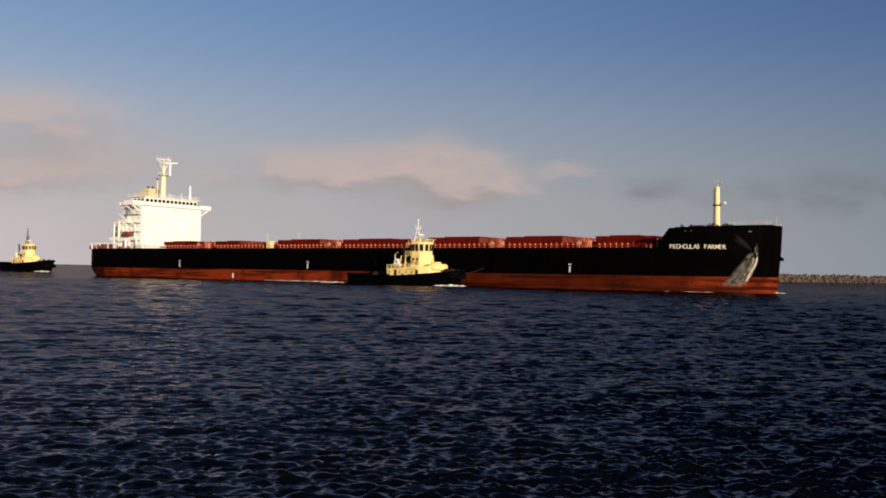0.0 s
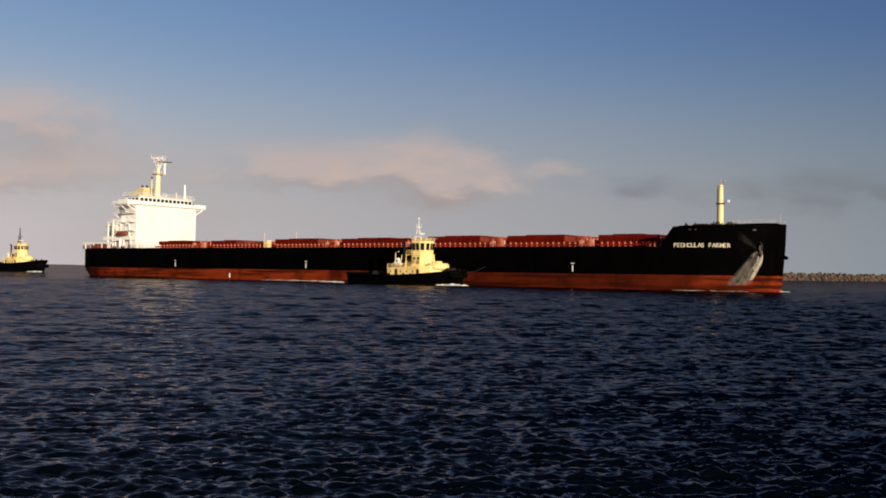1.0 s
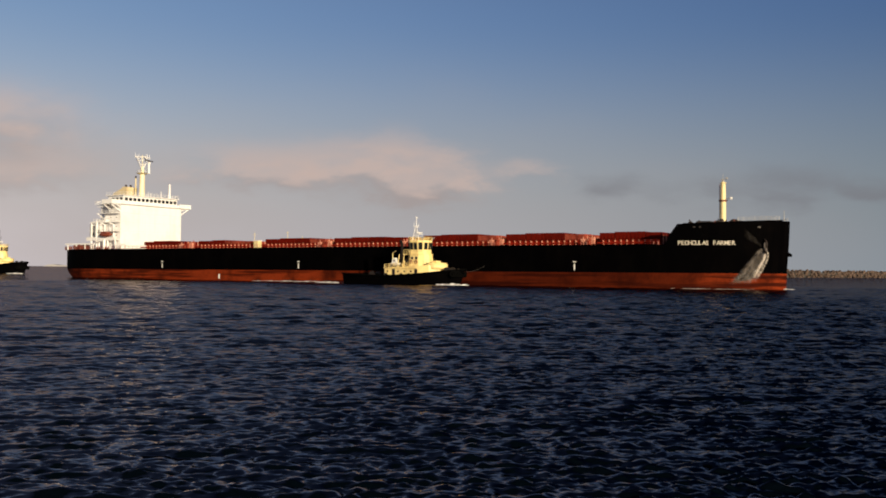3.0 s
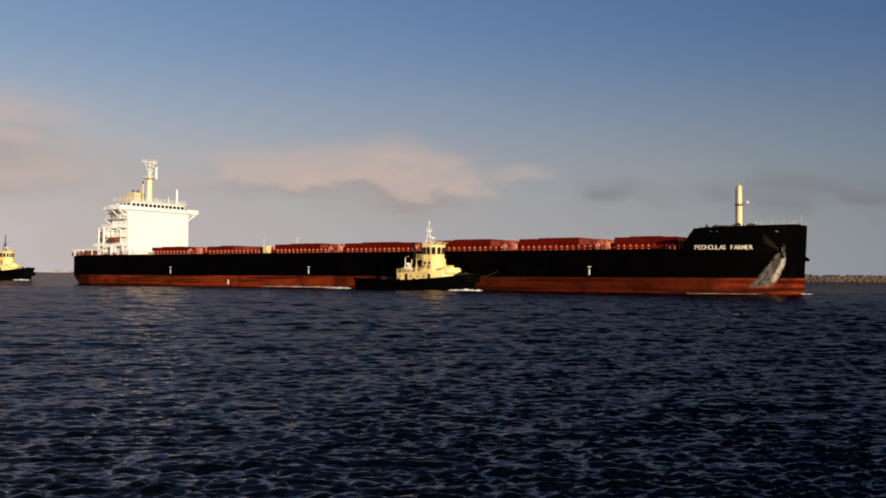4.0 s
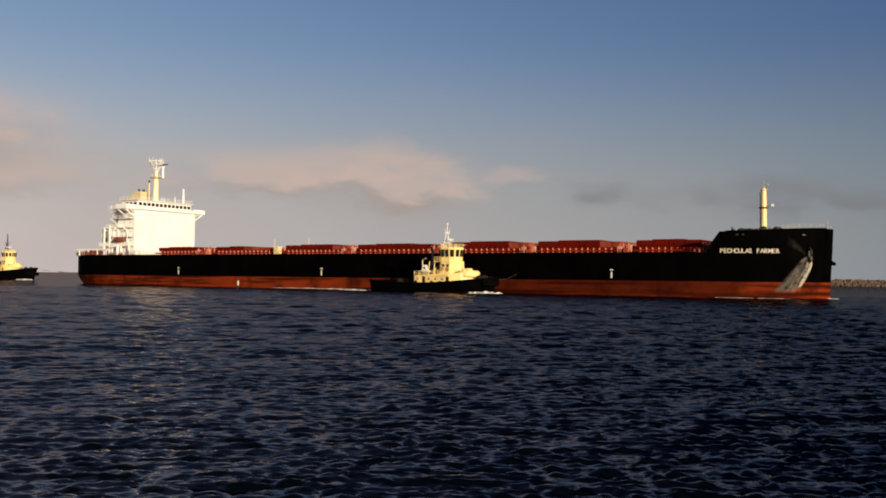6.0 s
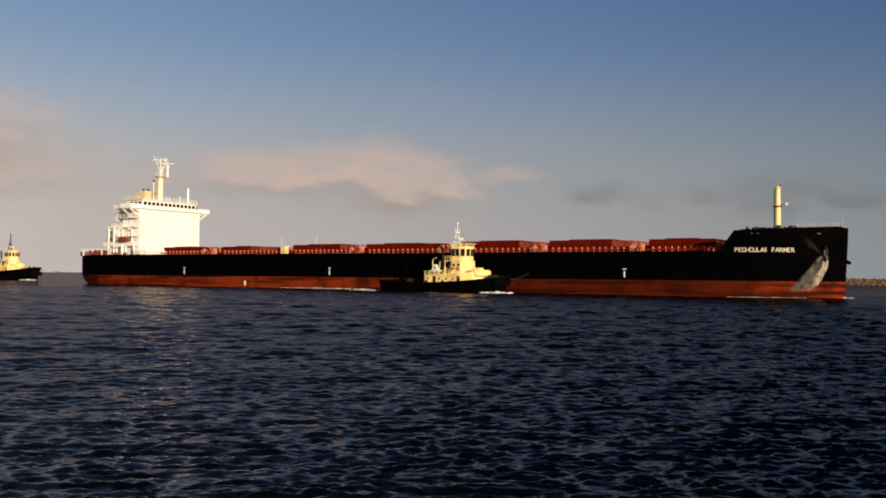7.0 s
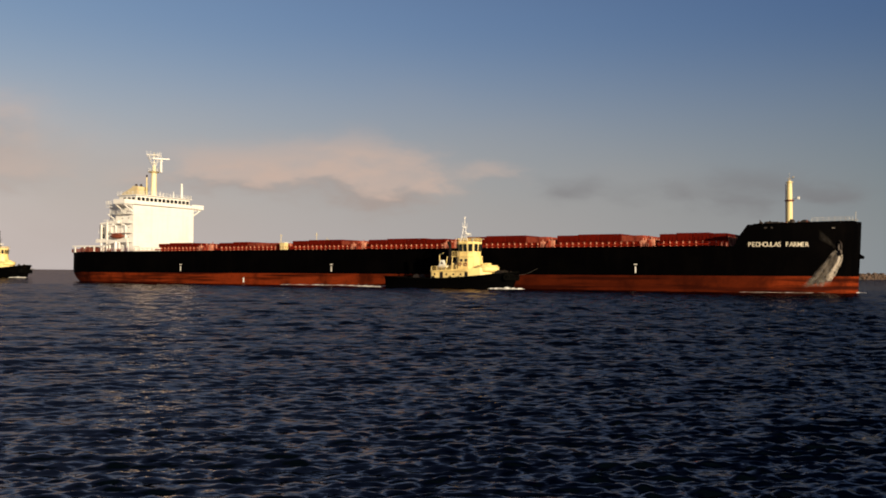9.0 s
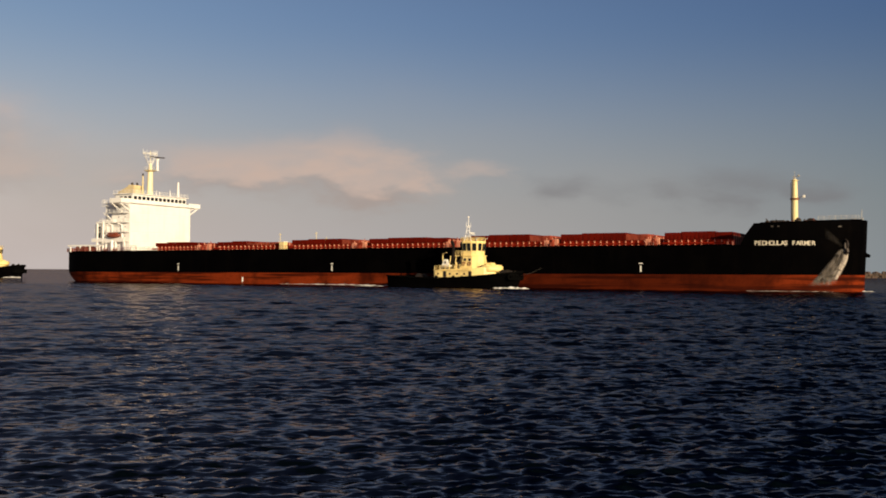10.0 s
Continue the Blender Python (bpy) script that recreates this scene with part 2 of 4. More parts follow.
def box(bm, x0, x1, y0, y1, z0, z1, bevel=0.0, taper=0.0):
    """A box; taper draws in the top on all sides."""
    v = [bm.verts.new((x, y, z)) for z, t in ((z0, 0), (z1, taper)) for x, y in ((x0 + t, y0 + t), (x1 - t, y0 + t), (x1 - t, y1 - t), (x0 + t, y1 - t))]
    faces = [bm.faces.new([v[i] for i in q]) for q in ((3, 2, 1, 0), (4, 5, 6, 7), (0, 1, 5, 4), (1, 2, 6, 5), (2, 3, 7, 6), (3, 0, 4, 7))]
    if bevel:
        edges = list({e for f in faces for e in f.edges})
        bmesh.ops.bevel(bm, geom=edges, offset=bevel, segments=2, affect="EDGES", profile=0.5)
    return bm


def tube(bm, a, b, r0, r1=None, seg=10, caps=True):
    """A round bar from a to b."""
    a, b = Vector(a), Vector(b)
    r1 = r0 if r1 is None else r1
    q = (b - a).to_track_quat("Z", "Y")
    rings = []
    for c, r in ((a, r0), (b, r1)):
        rings.append([bm.verts.new(c + q @ Vector((r * math.cos(2 * math.pi * i / seg), r * math.sin(2 * math.pi * i / seg), 0))) for i in range(seg)])
    for i in range(seg):
        bm.faces.new((rings[0][i], rings[0][(i + 1) % seg], rings[1][(i + 1) % seg], rings[1][i]))
    if caps:
        bm.faces.new(rings[0][::-1]), bm.faces.new(rings[1])
    return bm


def prism(bm, outline, y0, y1):
    """An outline in x and z drawn out across from y0 to y1."""
    a = [bm.verts.new((x, y0, z)) for x, z in outline]
    b = [bm.verts.new((x, y1, z)) for x, z in outline]
    n = len(outline)
    for i in range(n):
        bm.faces.new((a[i], a[(i + 1) % n], b[(i + 1) % n], b[i]))
    bm.faces.new(a[::-1]), bm.faces.new(b)
    bmesh.ops.recalc_face_normals(bm, faces=bm.faces[:])
    return bm


def slab(bm, outline, z0, z1, grow=0.0):
    """A plan outline raised from z0 to z1; grow scales the top outward."""
    cx = sum(p[0] for p in outline) / len(outline)
    cy = sum(p[1] for p in outline) / len(outline)
    a = [bm.verts.new((x, y, z0)) for x, y in outline]
    b = [bm.verts.new((cx + (x - cx) * (1 + grow), cy + (y - cy) * (1 + grow), z1)) for x, y in outline]
    n = len(outline)
    for i in range(n):
        bm.faces.new((a[i], a[(i + 1) % n], b[(i + 1) % n], b[i]))
    bm.faces.new(a[::-1]), bm.faces.new(b)
    bmesh.ops.recalc_face_normals(bm, faces=bm.faces[:])
    return bm


def ring(bm, centre, axis, big, small, seg=14, sides=6):
    """A torus, for tyres and rings."""
    q = Vector(axis).to_track_quat("Z", "Y")
    loops = []
    for i in range(seg):
        a = 2 * math.pi * i / seg
        out = Vector((math.cos(a), math.sin(a), 0))
        loops.append([bm.verts.new(Vector(centre) + q @ (out * (big + small * math.cos(2 * math.pi * k / sides)) + Vector((0, 0, small * math.sin(2 * math.pi * k / sides))))) for k in range(sides)])
    for i in range(seg):
        for k in range(sides):
            bm.faces.new((loops[i][k], loops[(i + 1) % seg][k], loops[(i + 1) % seg][(k + 1) % sides], loops[i][(k + 1) % sides]))
    return bm


def dome(bm, centre, r, height, seg=12, rings=5, full=False):
    """A rounded cap, or a whole ball."""
    c = Vector(centre)
    low = -math.pi / 2 if full else 0.0
    rows = []
    for j in range(rings + 1):
        a = low + (math.pi / 2 - low) * j / rings
        rows.append([bm.verts.new(c + Vector((r * math.cos(a) * math.cos(2 * math.pi * i / seg), r * math.cos(a) * math.sin(2 * math.pi * i / seg), height * math.sin(a)))) for i in range(seg)])
    for j in range(rings):
        for i in range(seg):
            bm.faces.new((rows[j][i], rows[j][(i + 1) % seg], rows[j + 1][(i + 1) % seg], rows[j + 1][i]))
    bmesh.ops.remove_doubles(bm, verts=bm.verts[:], dist=0.002)
    return bm


def rail(bm, points, height=1.05, step=1.6, r=0.028, bars=3):
    """Posts and rails along a line of points."""
    for a, b in zip(points, points[1:]):
        a, b = Vector(a), Vector(b)
        count = max(1, round((b - a).length / step))
        for i in range(count + 1):
            p = a.lerp(b, i / count)
            tube(bm, p, p + Vector((0, 0, height)), r * 1.3, seg=4, caps=False)
        for k in range(1, bars + 1):
            up = Vector((0, 0, height * k / bars))
            tube(bm, a + up, b + up, r, seg=4, caps=False)
    return bm


def ribbon(bm, points, r, seg=6):
    """One bent bar along a line of points."""
    rings = []
    for p in points:
        rings.append([bm.verts.new(Vector(p) + Vector((0, r * math.cos(2 * math.pi * i / seg), r * math.sin(2 * math.pi * i / seg)))) for i in range(seg)])
    for a, b in zip(rings, rings[1:]):
        for i in range(seg):
            bm.faces.new((a[i], a[(i + 1) % seg], b[(i + 1) % seg], b[i]))
    bmesh.ops.recalc_face_normals(bm, faces=bm.faces[:])
    return bm


def thing(name, label, category, group="", kind=""):
    return tagged(new(name), label, category, group, kind)


# ---- water: one sheet with chop, out to the horizon ----


def build_water():
    rng = np.random.default_rng(4)
    near = [10.0 * 1.0033 ** k for k in range(990)]
    far = [near[-1] * 1.03 ** k for k in range(1, 101)]
    radii = np.array([0.0] + near + far)
    fine = np.radians(np.linspace(-31, 37, 560))
    rest = np.radians(np.linspace(37, 329, 80))[1:-1]
    turn = np.concatenate([fine, rest])
    R, A = np.meshgrid(radii, turn, indexing="ij")
    X, Y = R * np.sin(A), R * np.cos(A)
    Z = np.zeros_like(X)
    step = np.maximum(R * np.where(R > near[-1], 0.03, 0.0033), 0.03)
    DX, DY = np.zeros_like(X), np.zeros_like(X)
    fetch = np.clip(R / 55.0, 0.62, 1.9)      # the longer waves grow away from the shore
    gust = np.interp(X, (-30, 40), (0.78, 1.75)) * np.interp(R, (15, 45), (0.8, 1.0))
    for _ in range(300):
        length = 0.16 * (22.0 ** rng.random())
        way = radians(-82) + rng.normal(0, 0.85 if rng.random() < 0.2 else 0.38)
        phase = rng.random() * 2 * math.pi
        k = 2 * math.pi / length
        amp = 0.0050 * (length / 0.32) ** 1.2 if length < 0.32 else 0.0050 * (length / 0.32) ** 0.28 / max(1.0, length / 0.6) ** 0.85
        keep = np.clip((length / step - 2.5) / 2.5, 0, 1) * gust * (fetch if length > 0.45 else 1.0)
        arg = k * (X * math.cos(way) + Y * math.sin(way)) + phase
        Z += amp * keep * np.sin(arg)
        DX += amp * keep * math.cos(way) * np.cos(arg)
        DY += amp * keep * math.sin(way) * np.cos(arg)
    for _ in range(26):
        length = 2.8 * (3.4 ** rng.random())
        way, phase = radians(-74) + rng.normal(0, 0.35), rng.random() * 2 * math.pi
        k = 2 * math.pi / length
        keep = np.clip((length / step - 2.5) / 2.5, 0, 1) * fetch
        Z += 0.0095 * keep * np.sin(k * (X * math.cos(way) + Y * math.sin(way)) + phase)
    inner = np.clip((R - 10.0) / 3.0, 0, 1)
    X, Y = X + DX * inner * 0.22, Y + DY * inner * 0.22
    Z = Z * inner
    n, m = R.shape
    verts = np.stack([X, Y, Z], -1).reshape(-1, 3)
    i, j = np.meshgrid(np.arange(n - 1), np.arange(m), indexing="ij")
    k = (j + 1) % m
    quads = np.stack([i * m + j, i * m + k, (i + 1) * m + k, (i + 1) * m + j], -1).reshape(-1, 4)
    mesh = bpy.data.meshes.new("water")
    mesh.vertices.add(len(verts))
    mesh.vertices.foreach_set("co", verts.ravel())
    mesh.loops.add(quads.size)
    mesh.loops.foreach_set("vertex_index", quads[:, ::-1].ravel().astype(np.int32))
    mesh.polygons.add(len(quads))
    mesh.polygons.foreach_set("loop_start", np.arange(0, quads.size, 4, dtype=np.int32))
    mesh.polygons.foreach_set("use_smooth", np.ones(len(quads), dtype=bool))
    mesh.update(calc_edges=True)
    mesh.validate()
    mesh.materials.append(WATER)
    return tagged(new("water", mesh), "dark blue choppy harbour water with small wind waves", "water", kind="structure")


water = build_water()


# ---- breakwater: a long bank of armour rocks across the harbour mouth ----


def rock_mesh(seed):
    rng = random.Random(seed)
    bm = bmesh.new()
    bmesh.ops.create_icosphere(bm, subdivisions=1, radius=1.0)
    for v in bm.verts:
        v.co *= rng.uniform(0.72, 1.12)
        v.co.z *= 0.8
        v.co.x *= 1.15
    mesh = bpy.data.meshes.new("rock")
    bm.to_mesh(mesh)
    bm.free()
    mesh.materials.append(ROCK)
    return mesh


def build_breakwater():
    """A core of rubble with rocks piled over it; its line runs away from the shore."""
    base = thing("breakwater", "long low breakwater of brown armour rocks", "breakwater", kind="structure")
    a, b = Vector((90, 575, 0)), Vector((560, 880, 0))
    way = (b - a).normalized()
    side = Vector((-way.y, way.x, 0))
    length = (b - a).length
    bm = bmesh.new()
    rows = []
    for i in range(60):
        p = a + way * length * i / 59
        h = 4.1 + 0.35 * noise.noise(p * 0.05)
        rows.append([bm.verts.new(p + side * s + Vector((0, 0, z))) for s, z in ((-9, -1.5), (-3, h), (3, h), (9, -1.5))])
    for r, q in zip(rows, rows[1:]):
        for k in range(3):
            bm.faces.new((r[k], q[k], q[k + 1], r[k + 1]))
    bmesh.ops.recalc_face_normals(bm, faces=bm.faces[:])
    part("rubble_core", bm, ROCK_FILL, base)
    rng = random.Random(7)
    shapes = [rock_mesh(s) for s in range(8)]
    loose = []
    for i in range(1100):
        s = rng.random() * length
        across = rng.uniform(-9.0, 3.5)
        z = 4.1 if across > -3 else 4.1 * (across + 9) / 6 - 0.3
        p = a + way * s + side * across + Vector((0, 0, z + rng.uniform(-0.3, 0.35)))
        loose.append((p, rng.uniform(0.9, 2.1), rng.randrange(8), Euler((rng.uniform(0, 6), rng.uniform(0, 6), rng.uniform(0, 6)))))
    # the stretch beside the ship's way is built rock by rock, the rest in one piece
    near = sorted(loose, key=lambda r: abs(r[0].x - 300))[:290]
    chosen = {id(r) for r in near}
    for p, r, k, e in near:
        o = new("rock", shapes[k])
        o.parent = base
        o.matrix_basis = Matrix.LocRotScale(p, e, (r, r, r))
    verts, faces = [], []
    for row in loose:
        if id(row) in chosen:
            continue
        p, r, k, e = row
        m = Matrix.LocRotScale(p, e, (r, r, r))
        start = len(verts)
        verts += [m @ v.co for v in shapes[k].vertices]
        faces += [[start + i for i in f.vertices] for f in shapes[k].polygons]
    mesh = bpy.data.meshes.new("rocks")
    mesh.from_pydata(verts, [], faces)
    mesh.materials.append(ROCK)
    o = new("rocks", mesh)
    o.parent = base
    tagged(o, kind="stuff")
    return base


build_breakwater()


def build_far_land():
    """A low pale shore on the horizon behind the ship's stern."""
    bm = bmesh.new()
    prism(bm, [(-1440, -2), (-1412, 6.5), (-1392, 8.5), (-1372, 5), (-1335, 4.5), (-1300, -2)], 3900, 3960)
    return tagged(part("far_shore", bm, FAR_LAND), "pale hazy low dunes on the horizon", "shore", kind="structure")


build_far_land()

# ---- bulk carrier ----
# Its space: x forward from midships, y to port, z up; u counts metres from the stern.
PAINT_LINE, DECK, HALF = 3.09, 9.14, 16.0


def X(u):
    return u - 112.0


def half_breadth(u, z):
    """Half the ship's breadth at u metres from the stern and the height z."""
    up = min(max(z / DECK, 0.0), 1.5)
    start, end = 182 + 8 * min(up, 1), 224.0 + 0.5 * min(up, 1.4)
    b = HALF
    if u > start:
        t = min((u - start) / (end - start), 1.0)
        b = HALF * max(0.0, 1 - t ** (2.0 + 0.25 * up)) ** (0.62 - 0.1 * min(up, 1))
    high = min(max(z / 3.4, 0.0), 1.0)
    aft = max(0.0, 1 - u / (26 - 11 * high))
    b *= 1 - (0.42 - 0.08 * high) * aft ** 2.0
    return b


def stem(z):
    return 224.0 + 0.5 * min(max(z / DECK, -0.3), 1.4)


def stern_at(z):
    return 0.0 if z >= 4.0 else min(9.0, 4.6 * ((4.0 - z) / 4.0) ** 2.4)


def top_edge(u):
    """Upper edge of the side plating, with the raised forecastle."""
    if u < 201.8:
        return DECK
    if u < 202.6:
        return DECK + 2.0 * (u - 201.8) / 0.8
    if u < 204.2:
        return DECK + 2.0 + (11.5 - DECK) * (u - 202.6) / 1.6
    return 13.5 + 0.8 * ((u - 204.2) / 19.8) ** 1.5


def build_hull(ship):
    bm = bmesh.new()
    us = [0, 0.6, 1.5, 3, 5, 8, 12, 17, 23, 30, 40, 50] + list(range(60, 181, 8)) + [185, 190, 195, 198, 200.5, 201.8, 202.6, 204.2, 206, 208, 210.5, 213, 215, 217, 218.5, 220, 221.2, 222.2, 223, 223.6, 224]
    levels = [-6.0, -2.5, 0.0, 0.8, 1.6, 2.4, PAINT_LINE, 4.0, 6.4, DECK]
    grid = {}
    for side in (-1, 1):
        for i, u in enumerate(us):
            for k, z in enumerate(levels + [None]):
                zz = max(top_edge(u), DECK + 0.001) if z is None else z
                s0, s1 = stern_at(zz), stem(zz)
                uu = s0 + (s1 - s0) * u / 224.0
                grid[side, i, k] = bm.verts.new((X(uu), side * half_breadth(uu, zz), zz))
    for side in (-1, 1):
        for i in range(len(us) - 1):
            for k in range(len(levels)):
                if k == len(levels) - 1 and us[i + 1] <= 201.5:
                    continue
                q = [grid[side, i, k], grid[side, i + 1, k], grid[side, i + 1, k + 1], grid[side, i, k + 1]]
                f = bm.faces.new(q if side < 0 else q[::-1])
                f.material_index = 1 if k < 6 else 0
                f.smooth = True
    for k in range(len(levels) - 1):
        f = bm.faces.new((grid[1, 0, k], grid[-1, 0, k], grid[-1, 0, k + 1], grid[1, 0, k + 1]))
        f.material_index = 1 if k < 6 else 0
    bmesh.ops.remove_doubles(bm, verts=bm.verts[:], dist=0.0015)
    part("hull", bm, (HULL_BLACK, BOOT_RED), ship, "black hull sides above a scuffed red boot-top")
    # deck plate, forecastle deck and the break between them
    bm = bmesh.new()
    row = []
    for u in us:
        if u > 202:
            break
        row.append([bm.verts.new((X(u), s * (half_breadth(u, DECK) - 0.06), DECK - 0.05)) for s in (-1, 1)])
    for p, q in zip(row, row[1:]):
        bm.faces.new((p[0], q[0], q[1], p[1]))
    part("main_deck", bm, DECK_RED, ship)
    bm = bmesh.new()
    row = []
    for u in [204, 205.6, 208, 210.5, 213, 215, 217, 219, 221, 222.5, 223.4]:
        row.append([bm.verts.new((X(u), s * max(0.02, half_breadth(u, 12.6) - 0.12), 12.5)) for s in (-1, 1)])
    for p, q in zip(row, row[1:]):
        bm.faces.new((p[0], q[0], q[1], p[1]))
    v = [bm.verts.new((X(204), s * (half_breadth(204, DECK) - 0.12), DECK - 0.05)) for s in (-1, 1)]
    bm.faces.new((v[0], row[0][0], row[0][1], v[1]))
    part("forecastle_deck", bm, DECK_RED, ship)
    # rounded sheer strip along the deck edge and a rubbing line on the bow
    for side in (-1, 1):
        bm = bmesh.new()
        ribbon(bm, [(X(u), side * (half_breadth(u, DECK) + 0.02), DECK) for u in us if u <= 201.5], 0.13)
        part("sheer_strip", bm, HULL_BLACK, ship)
        bm = bmesh.new()
        ribbon(bm, [(X(u), side * half_breadth(u, 13.6), top_edge(u)) for u in us if u >= 205], 0.16)
        part("bulwark_cap", bm, HULL_BLACK, ship)


HATCHES = ((35.0, 52.5), (58.5, 79.5), (84.5, 106.0), (109.0, 131.5), (137.5, 158.5), (161.0, 181.5), (185.0, 199.5))


def build_hatches(ship):
    stay_bm = bmesh.new()
    prism(stay_bm, [(-0.09, 0), (0.09, 0), (0.09, 1.42), (-0.09, 1.42)], -0.4, 0.0)
    stay_data = None
    pale_panels = {1: (2, 3), 2: (3,), 4: (3,), 5: (3,)}      # paler forward panels, hatch by hatch
    for order, (u0, u1) in enumerate(HATCHES):
        base = new("hatch")
        base.parent = ship
        base.location = (X((u0 + u1) / 2), 0, DECK - 0.05)
        tall = 0.55 if u0 > 130 else 0.25 if u0 > 80 else 0.0
        tagged(base, "red steel cargo hatch with folding cover panels")
        L = (u1 - u0) / 2
        bm = bmesh.new()
        box(bm, -L + 0.5, L - 0.5, -8.9, 8.9, 0, 1.45, 0.05)
        box(bm, -L + 0.25, L - 0.25, -9.15, 9.15, 1.3, 1.45)
        part("coaming", bm, HATCH_RED, base)
        count = 4
        for i in range(count):
            a, b = -L + 2 * L * i / count + 0.06, -L + 2 * L * (i + 1) / count - 0.06
            bm = bmesh.new()
            pale = i in pale_panels.get(order, ())
            rise = -0.2 if pale else 0.18 if i in (1, 2) else 0.0
            box(bm, a, b, -9.4, 9.4, 1.47, 2.45 + rise + tall, 0.07)
            for y in (-9.42, 9.42):
                for x in np.linspace(a + 0.5, b - 0.5, 4):
                    box(bm, x - 0.05, x + 0.05, min(y, y * 1.006), max(y, y * 1.006), 1.5, 2.3)
            part("cover_panel", bm, MID_RED if pale else COVER_RED, base)
        # forward ribs take the sunlit copy of the red, aft ribs the plain one
        for x in (-L + 0.02, L - 0.02):
            for y in np.linspace(-8.0, 8.0, 9):
                bm = bmesh.new()
                box(bm, min(x, x * 1.02), max(x, x * 1.02), y - 0.16, y + 0.16, 0.1, 2.35)
                part("end_rib", bm, SUNLIT_RED if x > 0 else HATCH_RED, base)
        # stays are coloured as if the sun were on them
        for side in (-1, 1):
            n = int(2 * L / 1.42)
            for i in range(n):
                x = -L + 0.9 + (2 * L - 1.8) * i / (n - 1)
                if stay_data is None:
                    stay_data = part("stay", stay_bm, SUNLIT_RED, base)
                    stay_data.matrix_basis = pose(x, side * 8.92, 0)
                else:
                    again(stay_data, "stay", x, side * 8.92, 0, base, 0 if side < 0 else 180)
        for y in (-10.6, 10.6):
            bm = bmesh.new()
            tube(bm, (-L, y, 0.7), (L, y, 0.7), 0.16, seg=8)
            part("pipe", bm, HATCH_RED, base)


def build_deck_gear(ship):
    # pale midships post house between two hatches
    house = new("mast_house")
    house.parent = ship
    house.location = (X(82.0), 0, DECK - 0.05)
    bm = bmesh.new()
    box(bm, -0.8, 0.8, -10.6, -9.0, 0, 2.2, 0.06)
    part("house_wall", bm, CREAM, house)
    bm = bmesh.new()
    box(bm, -0.95, 0.95, -10.8, -8.8, 2.2, 2.36, 0.04)
    part("house_roof", bm, WHITE, house)
    for x, y, h in ((-0.5, -10.5, 4.6), (9.5, -8.0, 4.9), (0.6, 9.0, 4.2)):
        bm = bmesh.new()
        tube(bm, (x, y, 0), (x, y, h), 0.08, 0.05, 8)
        tube(bm, (x - 0.5, y, h - 0.5), (x + 0.5, y, h - 0.5), 0.05, seg=6)
        part("light_post", bm, CREAM, house)
    # ventilators and bollards between the hatches
    for (a, b), (c, d) in zip(HATCHES, HATCHES[1:]):
        u = (b + c) / 2
        if abs(u - 82) < 2:
            continue
        for y in (-10.8, -6.0, 6.0, 10.8):
            bm = bmesh.new()
            z = DECK - 0.05
            tube(bm, (X(u), y, z), (X(u), y, z + 1.5), 0.28, seg=10)
            dome(bm, (X(u), y, z + 1.45), 0.52, 0.4, 10, 3)
            part("ventilator", bm, MID_RED, ship)
        for k, (dx, y, w, h) in enumerate(((-0.9, -12.4, 0.5, 1.5), (0.7, -12.9, 0.35, 1.1), (0.1, -9.6, 0.7, 1.9), (-1.2, -7.4, 0.4, 2.3))):
            bm = bmesh.new()
            box(bm, X(u) + dx - w, X(u) + dx + w, y - 0.4, y + 0.4, DECK - 0.05, DECK + h, 0.06)
            tube(bm, (X(u) + dx, y, DECK + h - 0.05), (X(u) + dx, y, DECK + h + 0.5), 0.1, seg=6)
            part("deck_locker", bm, (SUNLIT_RED, MID_RED, SUNLIT_RED, MID_RED)[k], ship)
    for u in (20, 24, 56, 107.5, 134.5, 160, 183.5, 200):
        bm = bmesh.new()
        for dx in (-0.5, 0.5):
            tube(bm, (X(u) + dx, -14.4, DECK - 0.05), (X(u) + dx, -14.4, DECK + 0.75), 0.22, seg=10)
            dome(bm, (X(u) + dx, -14.4, DECK + 0.72), 0.28, 0.1, 10, 2)
        box(bm, X(u) - 0.9, X(u) + 0.9, -14.7, -14.1, DECK - 0.05, DECK + 0.07)
        part("bollard", bm, BROWN_STEEL, ship)
    bm = bmesh.new()
    for side in (-1, 1):
        rail(bm, [(X(u), side * (half_breadth(u, DECK) - 0.35), DECK - 0.05) for u in (0.6, 5, 12, 30, 60, 100, 150, 185, 195, 201)], 1.05, 1.8, 0.03)
    o = part("deck_rail", bm, HATCH_RED, ship)
    tagged(o, kind="stuff")
    # forecastle: windlasses, ventilators, rails, mast
    for y in (-4.6, 4.6):
        base = new("windlass")
        base.parent = ship
        base.location = (X(214.5), y, 12.5)
        bm = bmesh.new()
        box(bm, -1.6, 1.6, -1.9, 1.9, 0, 0.35, 0.04)
        part("bedplate", bm, DARK_STEEL, base)
        bm = bmesh.new()
        tube(bm, (0, -1.7, 1.2), (0, 1.7, 1.2), 0.62, seg=14)
        for yy in (-1.75, -0.4, 0.8, 1.7):
            tube(bm, (0, yy - 0.07, 1.2), (0, yy + 0.07, 1.2), 1.05, seg=16)
        part("drum", bm, DARK_STEEL, base)
        bm = bmesh.new()
        box(bm, -1.5, -0.7, -0.7, 0.6, 0.35, 1.9, 0.08)
        part("gearbox", bm, BROWN_STEEL, base)
    for u, y, h in ((207.5, -8.5, 2.0), (208.5, 7.0, 1.8), (212.4, -8.2, 2.4), (217.5, -4.4, 1.9), (209.5, -3.0, 2.2), (206.8, 2, 1.7)):
        bm = bmesh.new()
        tube(bm, (X(u), y, 12.5), (X(u), y, 12.5 + h * 0.7), 0.32, seg=10)
